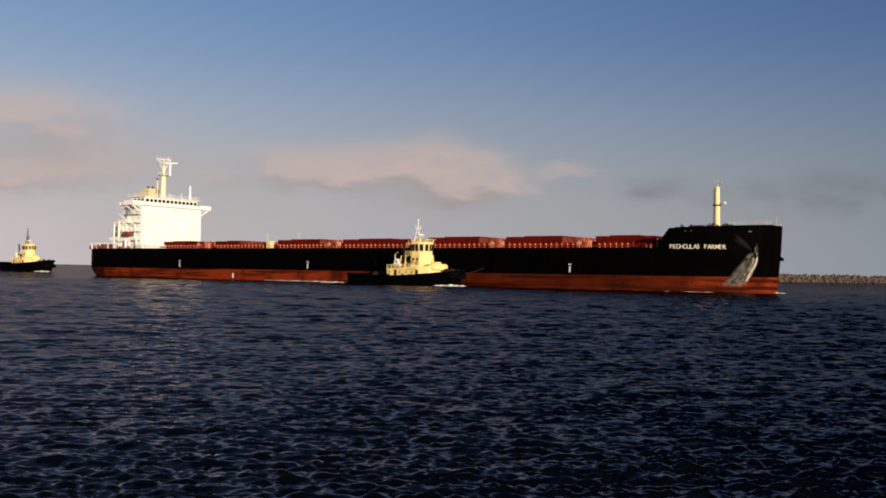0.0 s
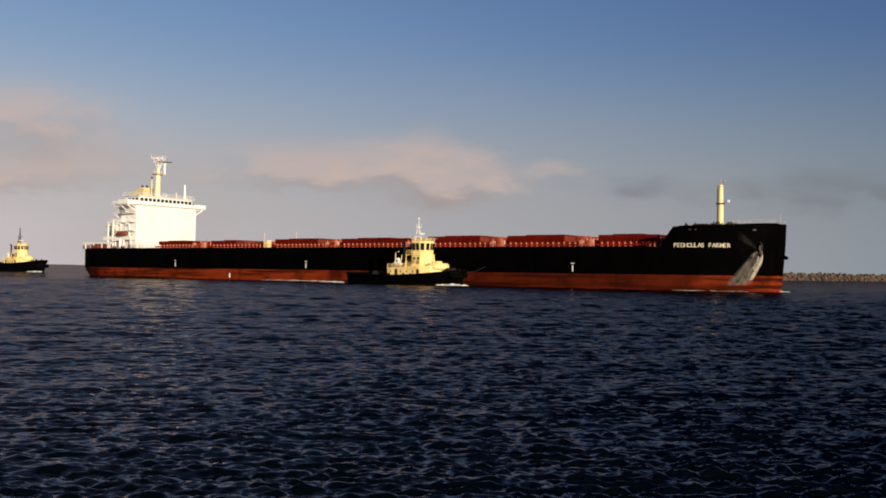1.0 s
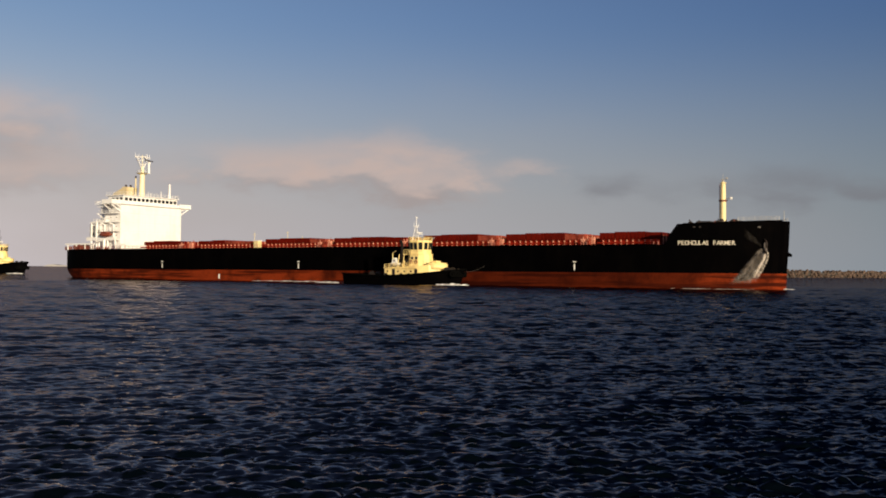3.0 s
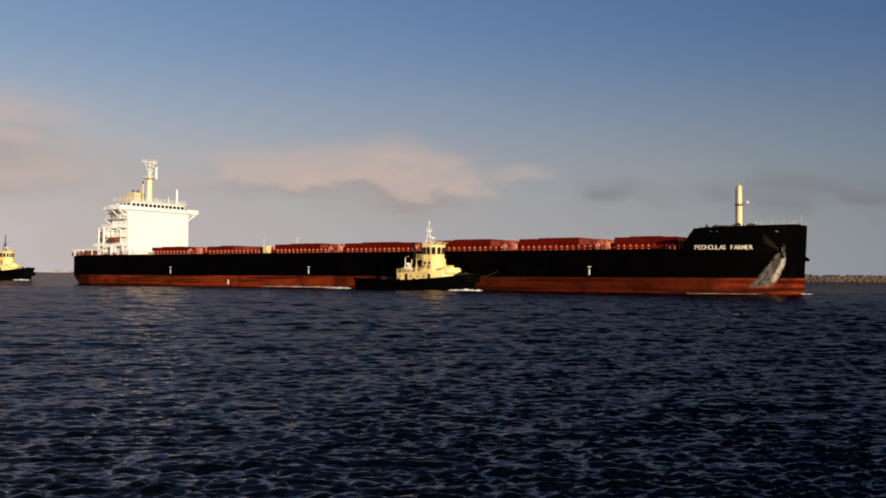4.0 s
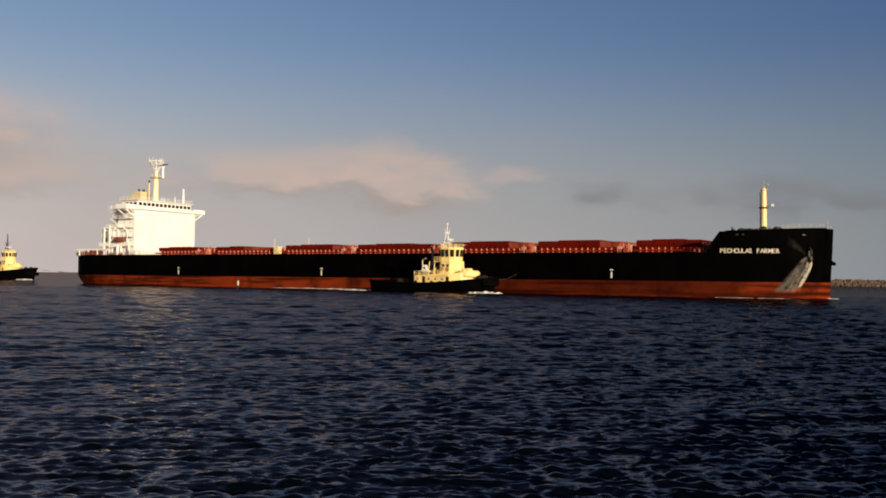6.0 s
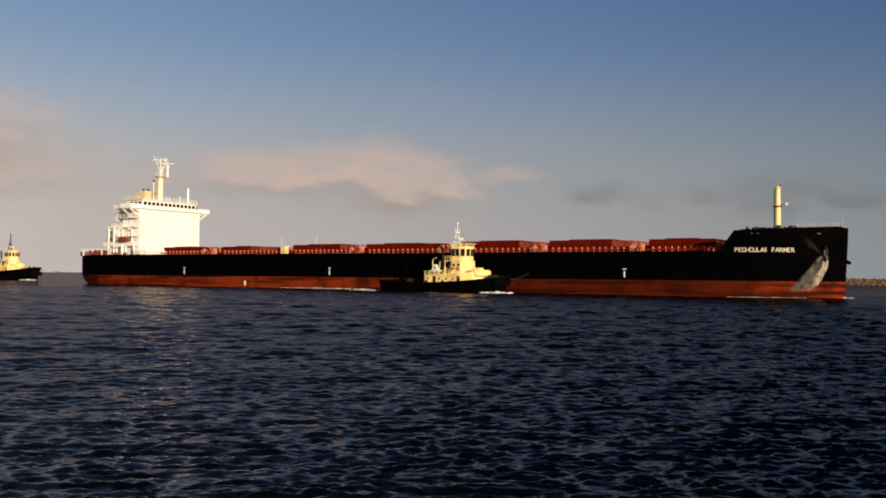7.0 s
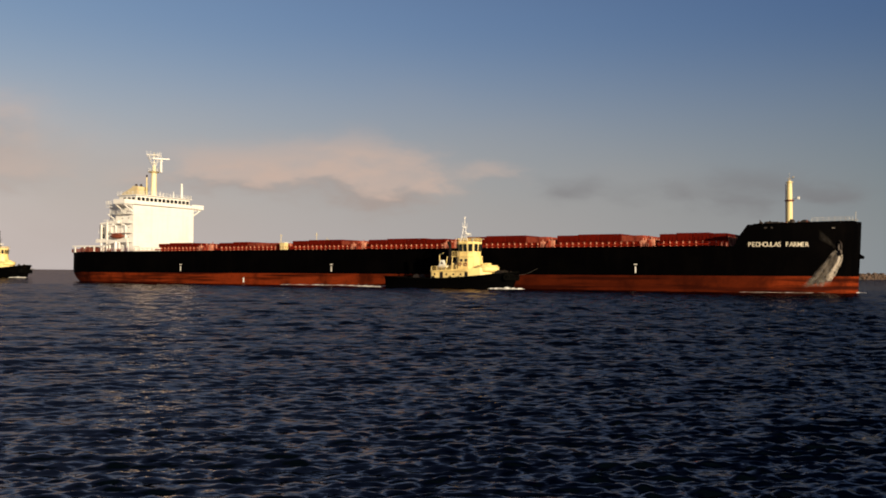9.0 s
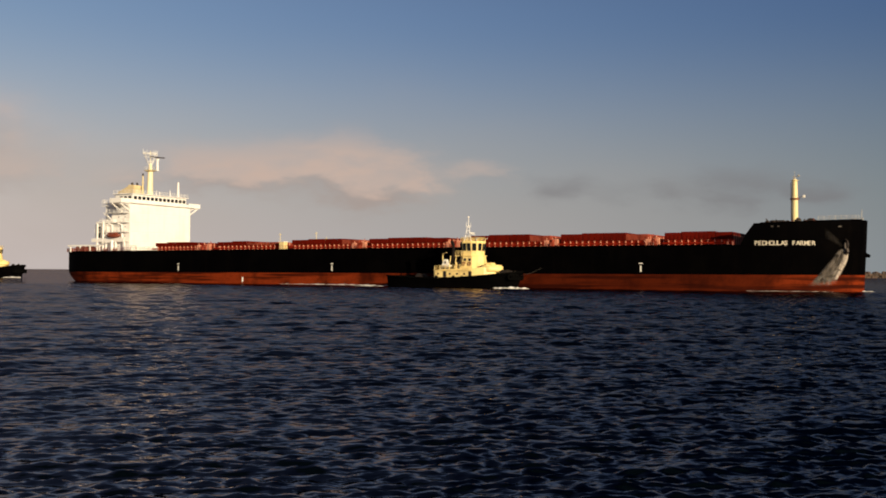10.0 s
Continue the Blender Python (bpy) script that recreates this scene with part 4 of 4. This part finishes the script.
def build_tug(label, mast_material, extra=0.0, lift=0.0, set_aft=0.0, stout=1.0):
    """A harbour tug, 32 m long; x forward, y to port, the water at z = 0."""
    tug = thing("tugboat", label, "tugboat", "tugs with the ship")
    L, B, AFT, LONG = 17.5, 5.4, -14.8, 32.3

    def sheer(t):      # height of the hull's edge, t from stern 0 to stem 1
        return lift + 1.95 + 0.75 * (1 - t) ** 2 + 1.9 * max(0.0, t - 0.35) ** 1.6 / 0.65 ** 1.6

    def breadth(t, up):
        b = B * (1 - max(0.0, 0.14 - t) / 0.14 * 0.22)
        if t > 0.55:
            b *= max(0.0, 1 - ((t - 0.55) / 0.45) ** (2.0 + 0.6 * up)) ** 0.62
        return b * (0.84 + 0.16 * up)

    bm = bmesh.new()
    ts = [0, 0.02, 0.06, 0.12, 0.2, 0.3, 0.4, 0.5, 0.58, 0.66, 0.74, 0.8, 0.86, 0.9, 0.94, 0.97, 0.99, 1.0]
    grid = {}
    for s in (-1, 1):
        for i, t in enumerate(ts):
            for k, up in enumerate((-1.0, 0.0, 0.35, 0.7, 1.0)):
                z = -1.6 if up < 0 else sheer(t) * up
                rake = 1.6 * (max(up, -0.2) - 1)
                grid[s, i, k] = bm.verts.new((AFT + (LONG + (rake if t > 0.5 else 0) * (t - 0.5) * 2) * t, s * breadth(t, max(up, 0)), z))
    for s in (-1, 1):
        for i in range(len(ts) - 1):
            for k in range(4):
                q = [grid[s, i, k], grid[s, i + 1, k], grid[s, i + 1, k + 1], grid[s, i, k + 1]]
                bm.faces.new(q if s < 0 else q[::-1]).smooth = True
    for k in range(4):
        bm.faces.new((grid[1, 0, k], grid[-1, 0, k], grid[-1, 0, k + 1], grid[1, 0, k + 1]))
    bmesh.ops.remove_doubles(bm, verts=bm.verts[:], dist=0.002)
    part("hull", bm, TUG_BLACK, tug, "black tug hull")
    bm = bmesh.new()
    row = [[bm.verts.new((AFT + LONG * t, s * max(0.01, breadth(t, 0.8) - 0.1), sheer(t) - 0.85)) for s in (-1, 1)] for t in ts]
    for p, q in zip(row, row[1:]):
        bm.faces.new((p[0], q[0], q[1], p[1]))
    part("deck", bm, BROWN_STEEL, tug)
    for s in (-1, 1):
        bm = bmesh.new()
        ribbon(bm, [(AFT + LONG * t, s * (breadth(t, 1) + 0.08), sheer(t) - 0.12) for t in ts], 0.2, 7)
        part("fender_strip", bm, RUBBER, tug)
    bm = bmesh.new()
    for i in range(-4, 5):
        a = i * 0.24
        ring(bm, (L - 0.9 - 2.2 * (1 - math.cos(a)), 3.4 * math.sin(a), 2.6), (math.cos(a), math.sin(a), 0), 0.55, 0.28)
    part("bow_fender", bm, RUBBER, tug)
    # long lower deckhouse with a rounded front, following the sheer
    outline = [(-2.4, -3.9), (6.8, -3.9), (9.4, -3.1), (11.1, -1.5), (11.4, 0), (11.1, 1.5), (9.4, 3.1), (6.8, 3.9), (-2.4, 3.9), (-3.0, 3.3), (-3.0, -3.3)]
    plan = [(2.9, -1.4), (3.8, -2.25), (5.9, -2.3), (7.0, -1.75), (7.6, -0.75), (7.6, 0.75), (7.0, 1.75), (5.9, 2.3), (3.8, 2.25), (2.9, 1.4)]
    house = new("deckhouse")
    house.parent = tug
    bm = bmesh.new()
    slab(bm, outline, 1.1, 4.0)
    for v in bm.verts:
        if v.co.z > 3.9:
            v.co.z += max(0, v.co.x + 2) * 0.06
    bmesh.ops.bevel(bm, geom=[e for e in bm.edges if e.verts[0].co.z > 3.9 and e.verts[1].co.z > 3.9], offset=0.12, segments=2, affect="EDGES")
    part("lower_wall", bm, TUG_CREAM, house)
    for x in (-1.6, 1.4, 3.2, 5.0):
        for s in (-1, 1):
            bm = bmesh.new()
            tube(bm, (x, s * 3.86, 3.15), (x, s * 3.95, 3.15), 0.22, seg=12)
            part("porthole", bm, GLASS, house)
    for x in (0.1, 6.4):
        bm = bmesh.new()
        box(bm, x - 0.4, x + 0.4, -3.96, -3.88, 1.9, 3.7, 0.04)
        part("side_door", bm, DARK_STEEL, house)
    for x in (-2.0, 2.3, 4.4, 7.6):
        for s in (-1, 1):
            bm = bmesh.new()
            edge = 3.9 if x < 7 else 3.62
            prism(bm, [(x - 0.4, 2.0), (x + 0.4, 2.0), (x + 0.4, 2.5), (x + 0.2, 2.75), (x - 0.2, 2.75), (x - 0.4, 2.5)], s * (edge - 0.05), s * (edge + 0.05))
            part("freeing_port", bm, SOOT_SHADE, house)
    bm = bmesh.new()
    slab(bm, [(1.8 + (x - 1.8) * 1.03, y * 1.06) for x, y in outline[:2] + outline[-3:]], 3.86, 3.96)
    part("deck_lip", bm, TUG_CREAM, house)
    bm = bmesh.new()
    rail(bm, [(-2.6, -3.7, 3.98), (0, -3.7, 4.1), (5.0, -3.7, 4.4)], 0.9, 1.4, 0.04)
    rail(bm, [(-2.6, 3.7, 3.98), (0, 3.7, 4.1), (5.0, 3.7, 4.4)], 0.9, 1.4, 0.04)
    tagged(part("house_rail", bm, TUG_CREAM, house), kind="stuff")
    bm = bmesh.new()
    slab(bm, [(5.3 + (x - 5.2) * 1.26, y * 1.22) for x, y in plan], 4.0, 7.1, -0.14)
    part("upper_wall", bm, TUG_CREAM, house)
    # shaded recess abaft the wheelhouse, its shade given by a black box
    bm = bmesh.new()
    box(bm, 0.7, 3.0, -2.0, 2.0, 3.95, 6.2, 0.1)
    part("recess_shade_box", bm, SOOT_SHADE, house, "box coloured black as the shade of the recess behind the wheelhouse")
    for x, y in ((0.9, -3.4), (2.3, -3.4), (0.9, 3.4), (2.3, 3.4)):
        bm = bmesh.new()
        tube(bm, (x, y, 4.0), (x, y * 0.78, 7.15), 0.09, seg=6)
        part("deck_stanchion", bm, TUG_CREAM, house)
    for x in (1.3, 2.6):
        bm = bmesh.new()
        box(bm, x - 0.45, x + 0.45, -2.08, -1.98, 4.4, 5.9, 0.04)
        part("louvre", bm, DARK_STEEL, house)
    bm = bmesh.new()
    slab(bm, [(5.2 + (x - 5.2) * 1.2, y * 1.16) for x, y in plan], 7.1, 7.28)
    box(bm, 1.6, 3.2, -2.3, 2.3, 7.1, 7.27)
    rail(bm, [(2.1, 2.6, 7.28), (2.1, -2.6, 7.28), (3.6, -2.6, 7.28)], 1.0, 1.2, 0.04)
    part("bridge_deck", bm, TUG_CREAM, house)
    wh = new("wheelhouse")
    wh.parent = tug
    bm = bmesh.new()
    slab(bm, plan, 7.28, 10.15, 0.09)
    part("wheelhouse_wall", bm, TUG_CREAM, wh)
    bm = bmesh.new()
    slab(bm, [(5.2 + (x - 5.2) * 1.12, y * 1.12) for x, y in plan], 10.15, 10.5, -0.06)
    part("wheelhouse_roof", bm, TUG_CREAM, wh)
    bm = bmesh.new()
    edge = [(5.2 + (x - 5.2) * 1.08, y * 1.08, 10.5) for x, y in plan]
    rail(bm, edge + edge[:1], 0.75, 1.2, 0.035)
    tagged(part("roof_rail", bm, TUG_CREAM, wh), kind="stuff")
    n = len(plan)
    for i in range(n):
        a, b = Vector((*plan[i], 0)), Vector((*plan[(i + 1) % n], 0))
        wide = (b - a).length
        count = max(1, round(wide / 1.0))
        for k in range(count):
            p = a.lerp(b, (k + 0.5) / count)
            c = Vector((5.2, 0, 0))
            p = c + (p - c) * 1.062
            bm = bmesh.new()
            w = wide / count * 0.36
            box(bm, -w, w, -0.07, 0.07, 0, 1.65, 0.05)
            o = part("window", bm, GLASS, wh)
            o.matrix_basis = pose(p.x, p.y, 8.3, 7, 0, math.degrees(math.atan2(b.y - a.y, b.x - a.x)))
    # twin exhausts, mast, fire monitor, boat, winches
    for s in (-1, 1):
        bm = bmesh.new()
        box(bm, 0.9, 1.9, s * 2.3 - 0.4, s * 2.3 + 0.4, 4.0, 6.4, 0.12)
        tube(bm, (1.4, s * 2.3, 6.3), (1.4, s * 2.3, 9.7), 0.34, 0.30, seg=12)
        tube(bm, (1.4, s * 2.3, 9.6), (0.9, s * 2.3, 10.5), 0.36, 0.32, seg=12)
        ring(bm, (1.4, s * 2.3, 8.6), (0, 0, 1), 0.36, 0.10, 12, 5)
        part("exhaust_stack", bm, SOOT_SHADE, tug)
    mast = new("mast")
    mast.parent = tug
    mast.location = (3.9, 0, 10.4)
    bm = bmesh.new()
    for p in ((-0.7, -0.7, 0), (-0.7, 0.7, 0), (0.7, 0, 0)):
        tube(bm, p, (p[0] * 0.25, p[1] * 0.25, 3.4), 0.08 * stout, 0.07 * stout, 8)
    tube(bm, (0, 0, 3.2), (0, 0, 5.6 + extra), 0.10 * stout, 0.06 * stout, 8)
    for z in (1.2, 2.4):
        k = 1 - z / 4.5
        pts = [(-0.7 * k, -0.7 * k, z), (-0.7 * k, 0.7 * k, z), (0.7 * k, 0, z)]
        for p, q in zip(pts, pts[1:] + pts[:1]):
            tube(bm, p, q, 0.06, seg=6)
    part("mast_frame", bm, mast_material, mast)
    bm = bmesh.new()
    box(bm, 0.3, 1.5, -0.5, 0.5, 1.5, 1.6)
    box(bm, 0.75, 0.95, -1.3, 1.3, 1.85, 2.05, 0.04)
    tube(bm, (0.85, 0, 1.6), (0.85, 0, 1.9), 0.15, seg=8)
    part("radar", bm, MARK_WHITE, mast)
    bm = bmesh.new()
    tube(bm, (0, -1.1, 3.5), (0, 1.1, 3.5), 0.06, seg=6)
    for y in (-1.0, 1.0):
        tube(bm, (0, y, 3.2), (0, y, 4.3), 0.04, seg=6)
    part("yard", bm, mast_material, mast)
    bm = bmesh.new()
    box(bm, -0.14, 0.14, -0.14, 0.14, 5.3 + extra, 5.75 + extra, 0.03)
    part("masthead_lamp", bm, mast_material, mast)
    for y in (-2.2, 2.2):
        bm = bmesh.new()
        tube(bm, (7.0, y, 10.4), (7.0, y, 11.0), 0.1, seg=8)
        tube(bm, (6.8, y, 11.0), (7.7, y, 11.2), 0.14, 0.09, 8)
        part("searchlight", bm, GREY_STEEL, tug)
    boat = new("rescue_boat")
    boat.parent = tug
    boat.location = (-0.2, -2.8, 5.0)
    bm = bmesh.new()
    dome(bm, (0, 0, 0), 0.62, 0.6, 14, 6, True)
    for v in bm.verts:
        v.co.x *= 2.5
        if v.co.z > 0:
            v.co.z *= 0.25
    part("boat_hull", bm, MARK_WHITE, boat, "white boat hull", smooth=True)
    bm = bmesh.new()
    prism(bm, [(-0.8, 0.1), (0.7, 0.1), (0.35, 1.35), (-0.35, 1.35)], -0.4, 0.4)
    part("boat_cover", bm, MARK_WHITE, boat)
    bm = bmesh.new()
    prism(bm, [(-0.3, 0.45), (0.25, 0.45), (0.12, 0.95), (-0.15, 0.95)], -0.43, -0.39)
    part("cover_window", bm, GLASS, boat)
    bm = bmesh.new()
    tube(bm, (-1.3, 0.9, -0.8), (-1.3, 0.9, 2.6), 0.12, seg=8)
    tube(bm, (-1.3, 0.9, 2.6), (0.2, 0, 2.9), 0.09, seg=8)
    part("davit", bm, TUG_CREAM, boat)
    for x, y in ((-2.0, -1.2), (-2.0, 1.2)):
        bm = bmesh.new()
        tube(bm, (x, y - 0.55, 4.35), (x, y + 0.55, 4.35), 0.32, seg=12)
        part("liferaft_canister", bm, MARK_WHITE, tug)
    for x, y, h in ((9.2, -1.2, 0.9), (9.4, 1.0, 1.1), (2.6, -3.2, 1.3)):
        bm = bmesh.new()
        tube(bm, (x, y, 4.2), (x, y, 4.6 + h * 0.7), 0.16, seg=8)
        dome(bm, (x, y, 4.6 + h * 0.65), 0.32, 0.25, 10, 3)
        part("vent", bm, TUG_CREAM, tug)
    for x, z in ((4.2, 5.4), (5.6, 5.4)):
        bm = bmesh.new()
        ring(bm, (x, -2.72, z), (0, 1, 0), 0.34, 0.09, 14, 6)
        part("lifebuoy", bm, ORANGE, tug)
    bm = bmesh.new()
    slab(bm, [(8.4, -3.2), (10.6, -2.4), (12.0, -1.1), (12.4, 0), (12.0, 1.1), (10.6, 2.4), (8.4, 3.2)], 3.7, 5.2, 0.05)
    bmesh.ops.bevel(bm, geom=[e for e in bm.edges if e.verts[0].co.z > 5 and e.verts[1].co.z > 5], offset=0.3, segments=3, affect="EDGES")
    part("fore_bulwark", bm, TUG_CREAM, tug, smooth=True)
    for x in (4.4, 5.6):
        bm = bmesh.new()
        box(bm, x - 0.3, x + 0.3, -2.58, -2.3, 6.0, 6.6, 0.03)
        part("upper_window", bm, GLASS, tug)
    bm = bmesh.new()
    box(bm, -3.04, -2.98, -0.5, 0.5, 1.9, 3.7, 0.03)
    part("aft_door", bm, DARK_STEEL, tug)
    bm = bmesh.new()
    box(bm, 9.0, 10.2, -1.0, 1.0, 5.1, 5.7, 0.1)
    part("locker", bm, TUG_CREAM, tug)
    for x, z in ((-8.0, 1.2), (13.2, 2.2)):
        winch = new("tow_winch")
        winch.parent = tug
        winch.location = (x, 0, z)
        bm = bmesh.new()
        tube(bm, (0, -1.2, 1.0), (0, 1.2, 1.0), 0.55, seg=12)
        for yy in (-1.25, 1.25):
            tube(bm, (0, yy - 0.08, 1.0), (0, yy + 0.08, 1.0), 1.0, seg=16)
        part("drum", bm, DARK_STEEL, winch)
        bm = bmesh.new()
        box(bm, -1.1, 1.1, -1.7, 1.7, 0, 0.4, 0.05)
        part("bedplate", bm, DARK_STEEL, winch)
    bm = bmesh.new()
    tube(bm, (15.0, -0.9, 2.0), (15.0, -0.9, 3.9), 0.2, seg=8)
    tube(bm, (15.0, 0.9, 2.0), (15.0, 0.9, 3.9), 0.2, seg=8)
    tube(bm, (15.0, -1.2, 3.5), (15.0, 1.2, 3.5), 0.18, seg=8)
    part("bow_bitt", bm, DARK_STEEL, tug)
    for child in tug.children:       # the taller hull carries its houses higher
        if child.name.split(".")[0] not in ("hull", "deck", "fender_strip", "bow_fender"):
            child.location.z += lift
            if child.name.split(".")[0] not in ("tow_winch", "bow_bitt"):
                child.location.x -= set_aft
    return tug


tug_beside = build_tug("cream and black harbour tug pressed close beside the ship", WHITE)
tug_astern = build_tug("cream and black harbour tug following astern of the ship", DARK_STEEL, 1.6, 1.3, 4.0, 2.6)


# ---- white water ----


def strip(bm, points, width, height, rng, lift=0.06):
    """A ragged, low ridge of foam along a line."""
    rows = []
    for i, p in enumerate(points):
        fade = math.sin(math.pi * min(1.0, (i + 0.6) / len(points))) ** 0.5
        w, h = width * fade * rng.uniform(0.6, 1.3), height * fade * rng.uniform(0.4, 1.3)
        rows.append([bm.verts.new((p[0], p[1] + dy * w, lift + dz * h)) for dy, dz in ((-1, 0), (-0.4, 0.8), (0.3, 1.0), (1, 0.1))])
    for a, b in zip(rows, rows[1:]):
        for k in range(3):
            bm.faces.new((a[k], b[k], b[k + 1], a[k + 1]))
    return bm


def build_ship_foam():
    rng = random.Random(3)
    wash = thing("ship_wash", "thin white wash along the ship's waterline", "foam", kind="stuff")
    for a, b, w, h in ((86, 122, 0.42, 0.18), (203, 219, 0.14, 0.06)):
        bm = bmesh.new()
        count = int((b - a) / 0.8)
        pts = [(X(a + (b - a) * i / count), -half_breadth(a + (b - a) * i / count, 0.2) - 0.35) for i in range(count + 1)]
        strip(bm, pts, w, h, rng)
        part("foam", bm, FOAM, wash)
    bm = bmesh.new()
    strip(bm, [(X(222.0 + 0.5 * i), -0.3 - 0.08 * i) for i in range(9)], 0.5, 0.22, rng)
    part("foam", bm, FOAM, wash)
    return wash


def build_tug_foam(name, label):
    rng = random.Random(9)
    wash = thing(name, label, "foam", kind="stuff")
    for pts, w, h in (([(12.6 + 0.4 * i, -5.4 + 0.12 * i) for i in range(20)], 1.0, 0.42),
                      ([(-24 + 0.6 * i, -3.5 + 0.5 * math.sin(i * 0.7)) for i in range(14)], 1.0, 0.25)):
        bm = bmesh.new()
        strip(bm, pts, w, h, rng)
        part("foam", bm, FOAM, wash)
    return wash


def build_anchor_wash():
    """Water running from the starboard hawse pipe down the bow in separate falls."""
    rng = random.Random(12)
    wash = thing("anchor_wash", "white wash water pouring from the anchor pipe down the bow", "water")
    falls = []
    u0, z0 = 220.5, 8.1
    for i in range(30):
        t = i / 29
        u1 = 214.8 + 4.3 * t ** 0.8 + rng.uniform(-0.3, 0.3)
        low = 0.8 + 2.6 * math.sin(math.pi * t) * rng.uniform(0.0, 0.5) + (1.3 if t > 0.8 else 0.0)
        edge = t > 0.88
        bm = bmesh.new()
        rows = []
        steps = 14
        for k in range(steps + 1):
            s = k / steps
            bow_out = 3.0 * math.sin(math.pi * s ** 0.8) * max(0.0, t - 0.5)
            u = u0 + (u1 - u0) * s ** (1.35 - 0.35 * t) + bow_out
            z = z0 + 0.2 * math.sin(math.pi * min(1.0, s * 2.2)) - (z0 - low) * s ** (1.15 + 0.4 * t)
            w = (0.16 + (0.25 if edge else 0.6) * s) * rng.uniform(0.7, 1.2)
            y = -half_breadth(min(u, 223.5), max(z, 0.0)) - 0.35 - 0.7 * math.sin(math.pi * s) * rng.uniform(0.7, 1.1)
            rows.append([bm.verts.new((X(u) - w, y + 0.1, z)), bm.verts.new((X(u), y - 0.12, z + 0.1)), bm.verts.new((X(u) + w, y + 0.1, z))])
        for a, b in zip(rows, rows[1:]):
            for q in (0, 1):
                bm.faces.new((a[q], a[q + 1], b[q + 1], b[q])).smooth = True
        falls.append(part("fall", bm, SPRAY if edge else MIST, wash))
    # a thin jet thrown up and aft above the pipe
    for i in range(4):
        bm = bmesh.new()
        rows = []
        for k in range(9):
            s = k / 8
            u = 220.6 - (2.0 + 0.3 * i) * s
            z = 8.8 + (2.0 + 0.25 * i) * math.sin(1.3 * s)
            w = 0.2 + 0.7 * s
            y = -half_breadth(u, z) - 0.3
            rows.append([bm.verts.new((X(u), y, z - w)), bm.verts.new((X(u), y - 0.1, z)), bm.verts.new((X(u), y, z + w))])
        for a, b in zip(rows, rows[1:]):
            for q in (0, 1):
                bm.faces.new((a[q], a[q + 1], b[q + 1], b[q])).smooth = True
        falls.append(part("jet", bm, JET, wash))
    return wash, falls


ship_foam = build_ship_foam()
foam_beside = build_tug_foam("tug_wash", "white bow wave and wash of the tug beside the ship")
foam_astern = build_tug_foam("tug_wash", "white bow wave and wash of the tug astern")
anchor_wash, wash_falls = build_anchor_wash()


def build_tow_line():
    bm = bmesh.new()
    a, b = Vector((15.0, 0.9, 3.4)), Vector((19.0, 6.3, 4.6))
    pts = [a.lerp(b, i / 12) - Vector((0, 0, 0.7 * math.sin(math.pi * i / 12))) for i in range(13)]
    for p, q in zip(pts, pts[1:]):
        tube(bm, p, q, 0.03, seg=6, caps=False)
    return tagged(part("tow_line", bm, ROPE), "grey rope from the tug's bow up to the ship", "rope")


tow_line = build_tow_line()


# ---- what moves ----
THETA, SPEED = 0.5907, 3.748
ORIGIN = Vector((-28.917, 258.324, 0.0))
AHEAD = Vector((math.cos(THETA), -math.sin(THETA), 0.0))
INWARD = Vector((math.sin(THETA), math.cos(THETA), 0.0))


def on_course(t, u, v, z=0.0, turn=0.0, trim=0.0, roll=0.0):
    """A pose that keeps station with the ship: u metres from its stern, v inward from its side."""
    p = ORIGIN + AHEAD * (u - 112 + SPEED * t) + INWARD * (v + 0.062 * t)
    return pose(p.x, p.y, z, roll, trim, -math.degrees(THETA) + turn)


def motions():
    times = [i * 0.5 for i in range(21)]
    walk(ship, [(t, on_course(t, 112, 16, 0, 0, -0.19)) for t in times])
    walk(ship_foam, [(t, on_course(t, 112, 16, 0.03 * math.sin(2.1 * t))) for t in times])
    walk(anchor_wash, [(t, on_course(t, 112, 16, 0, 0, -0.19)) for t in times])
    for who, foam, u, v, gain, turn, k in ((tug_beside, foam_beside, 140.5, -7.4, 0.0, 0.0, 0.0), (tug_astern, foam_astern, -109.0, 52.0, 1.0, 2.0, 1.3)):
        walk(who, [(t, on_course(t, u + gain * t, v, 0.05 * math.sin(1.7 * t + k), turn, 0.25 * math.sin(1.3 * t + k), 0.4 * math.sin(1.1 * t + k))) for t in times])
        walk(foam, [(t, on_course(t, u + gain * t, v, 0.04 * math.sin(2.3 * t + k), turn)) for t in times])
    walk(tow_line, [(t, on_course(t, 140.5, -7.4, 0.05 * math.sin(1.7 * t))) for t in times])
    walk(water, [(t, pose(0.55 * t, -0.75 * t, 0.0)) for t in times])
    for scanner in SCANNERS:
        walk(scanner, [(i * 0.25, pose(2.2, 0.8, 11.75, 0, 0, 49.9 - (i * 0.25 - 4.5) * 158.8)) for i in range(41)])
    for i, fall in enumerate(wash_falls):
        walk(fall, [(t, pose(0.18 * math.sin(5.1 * t + i * 1.9), 0.0, 0.12 * math.sin(6.3 * t + i * 2.3))) for t in times])


motions()
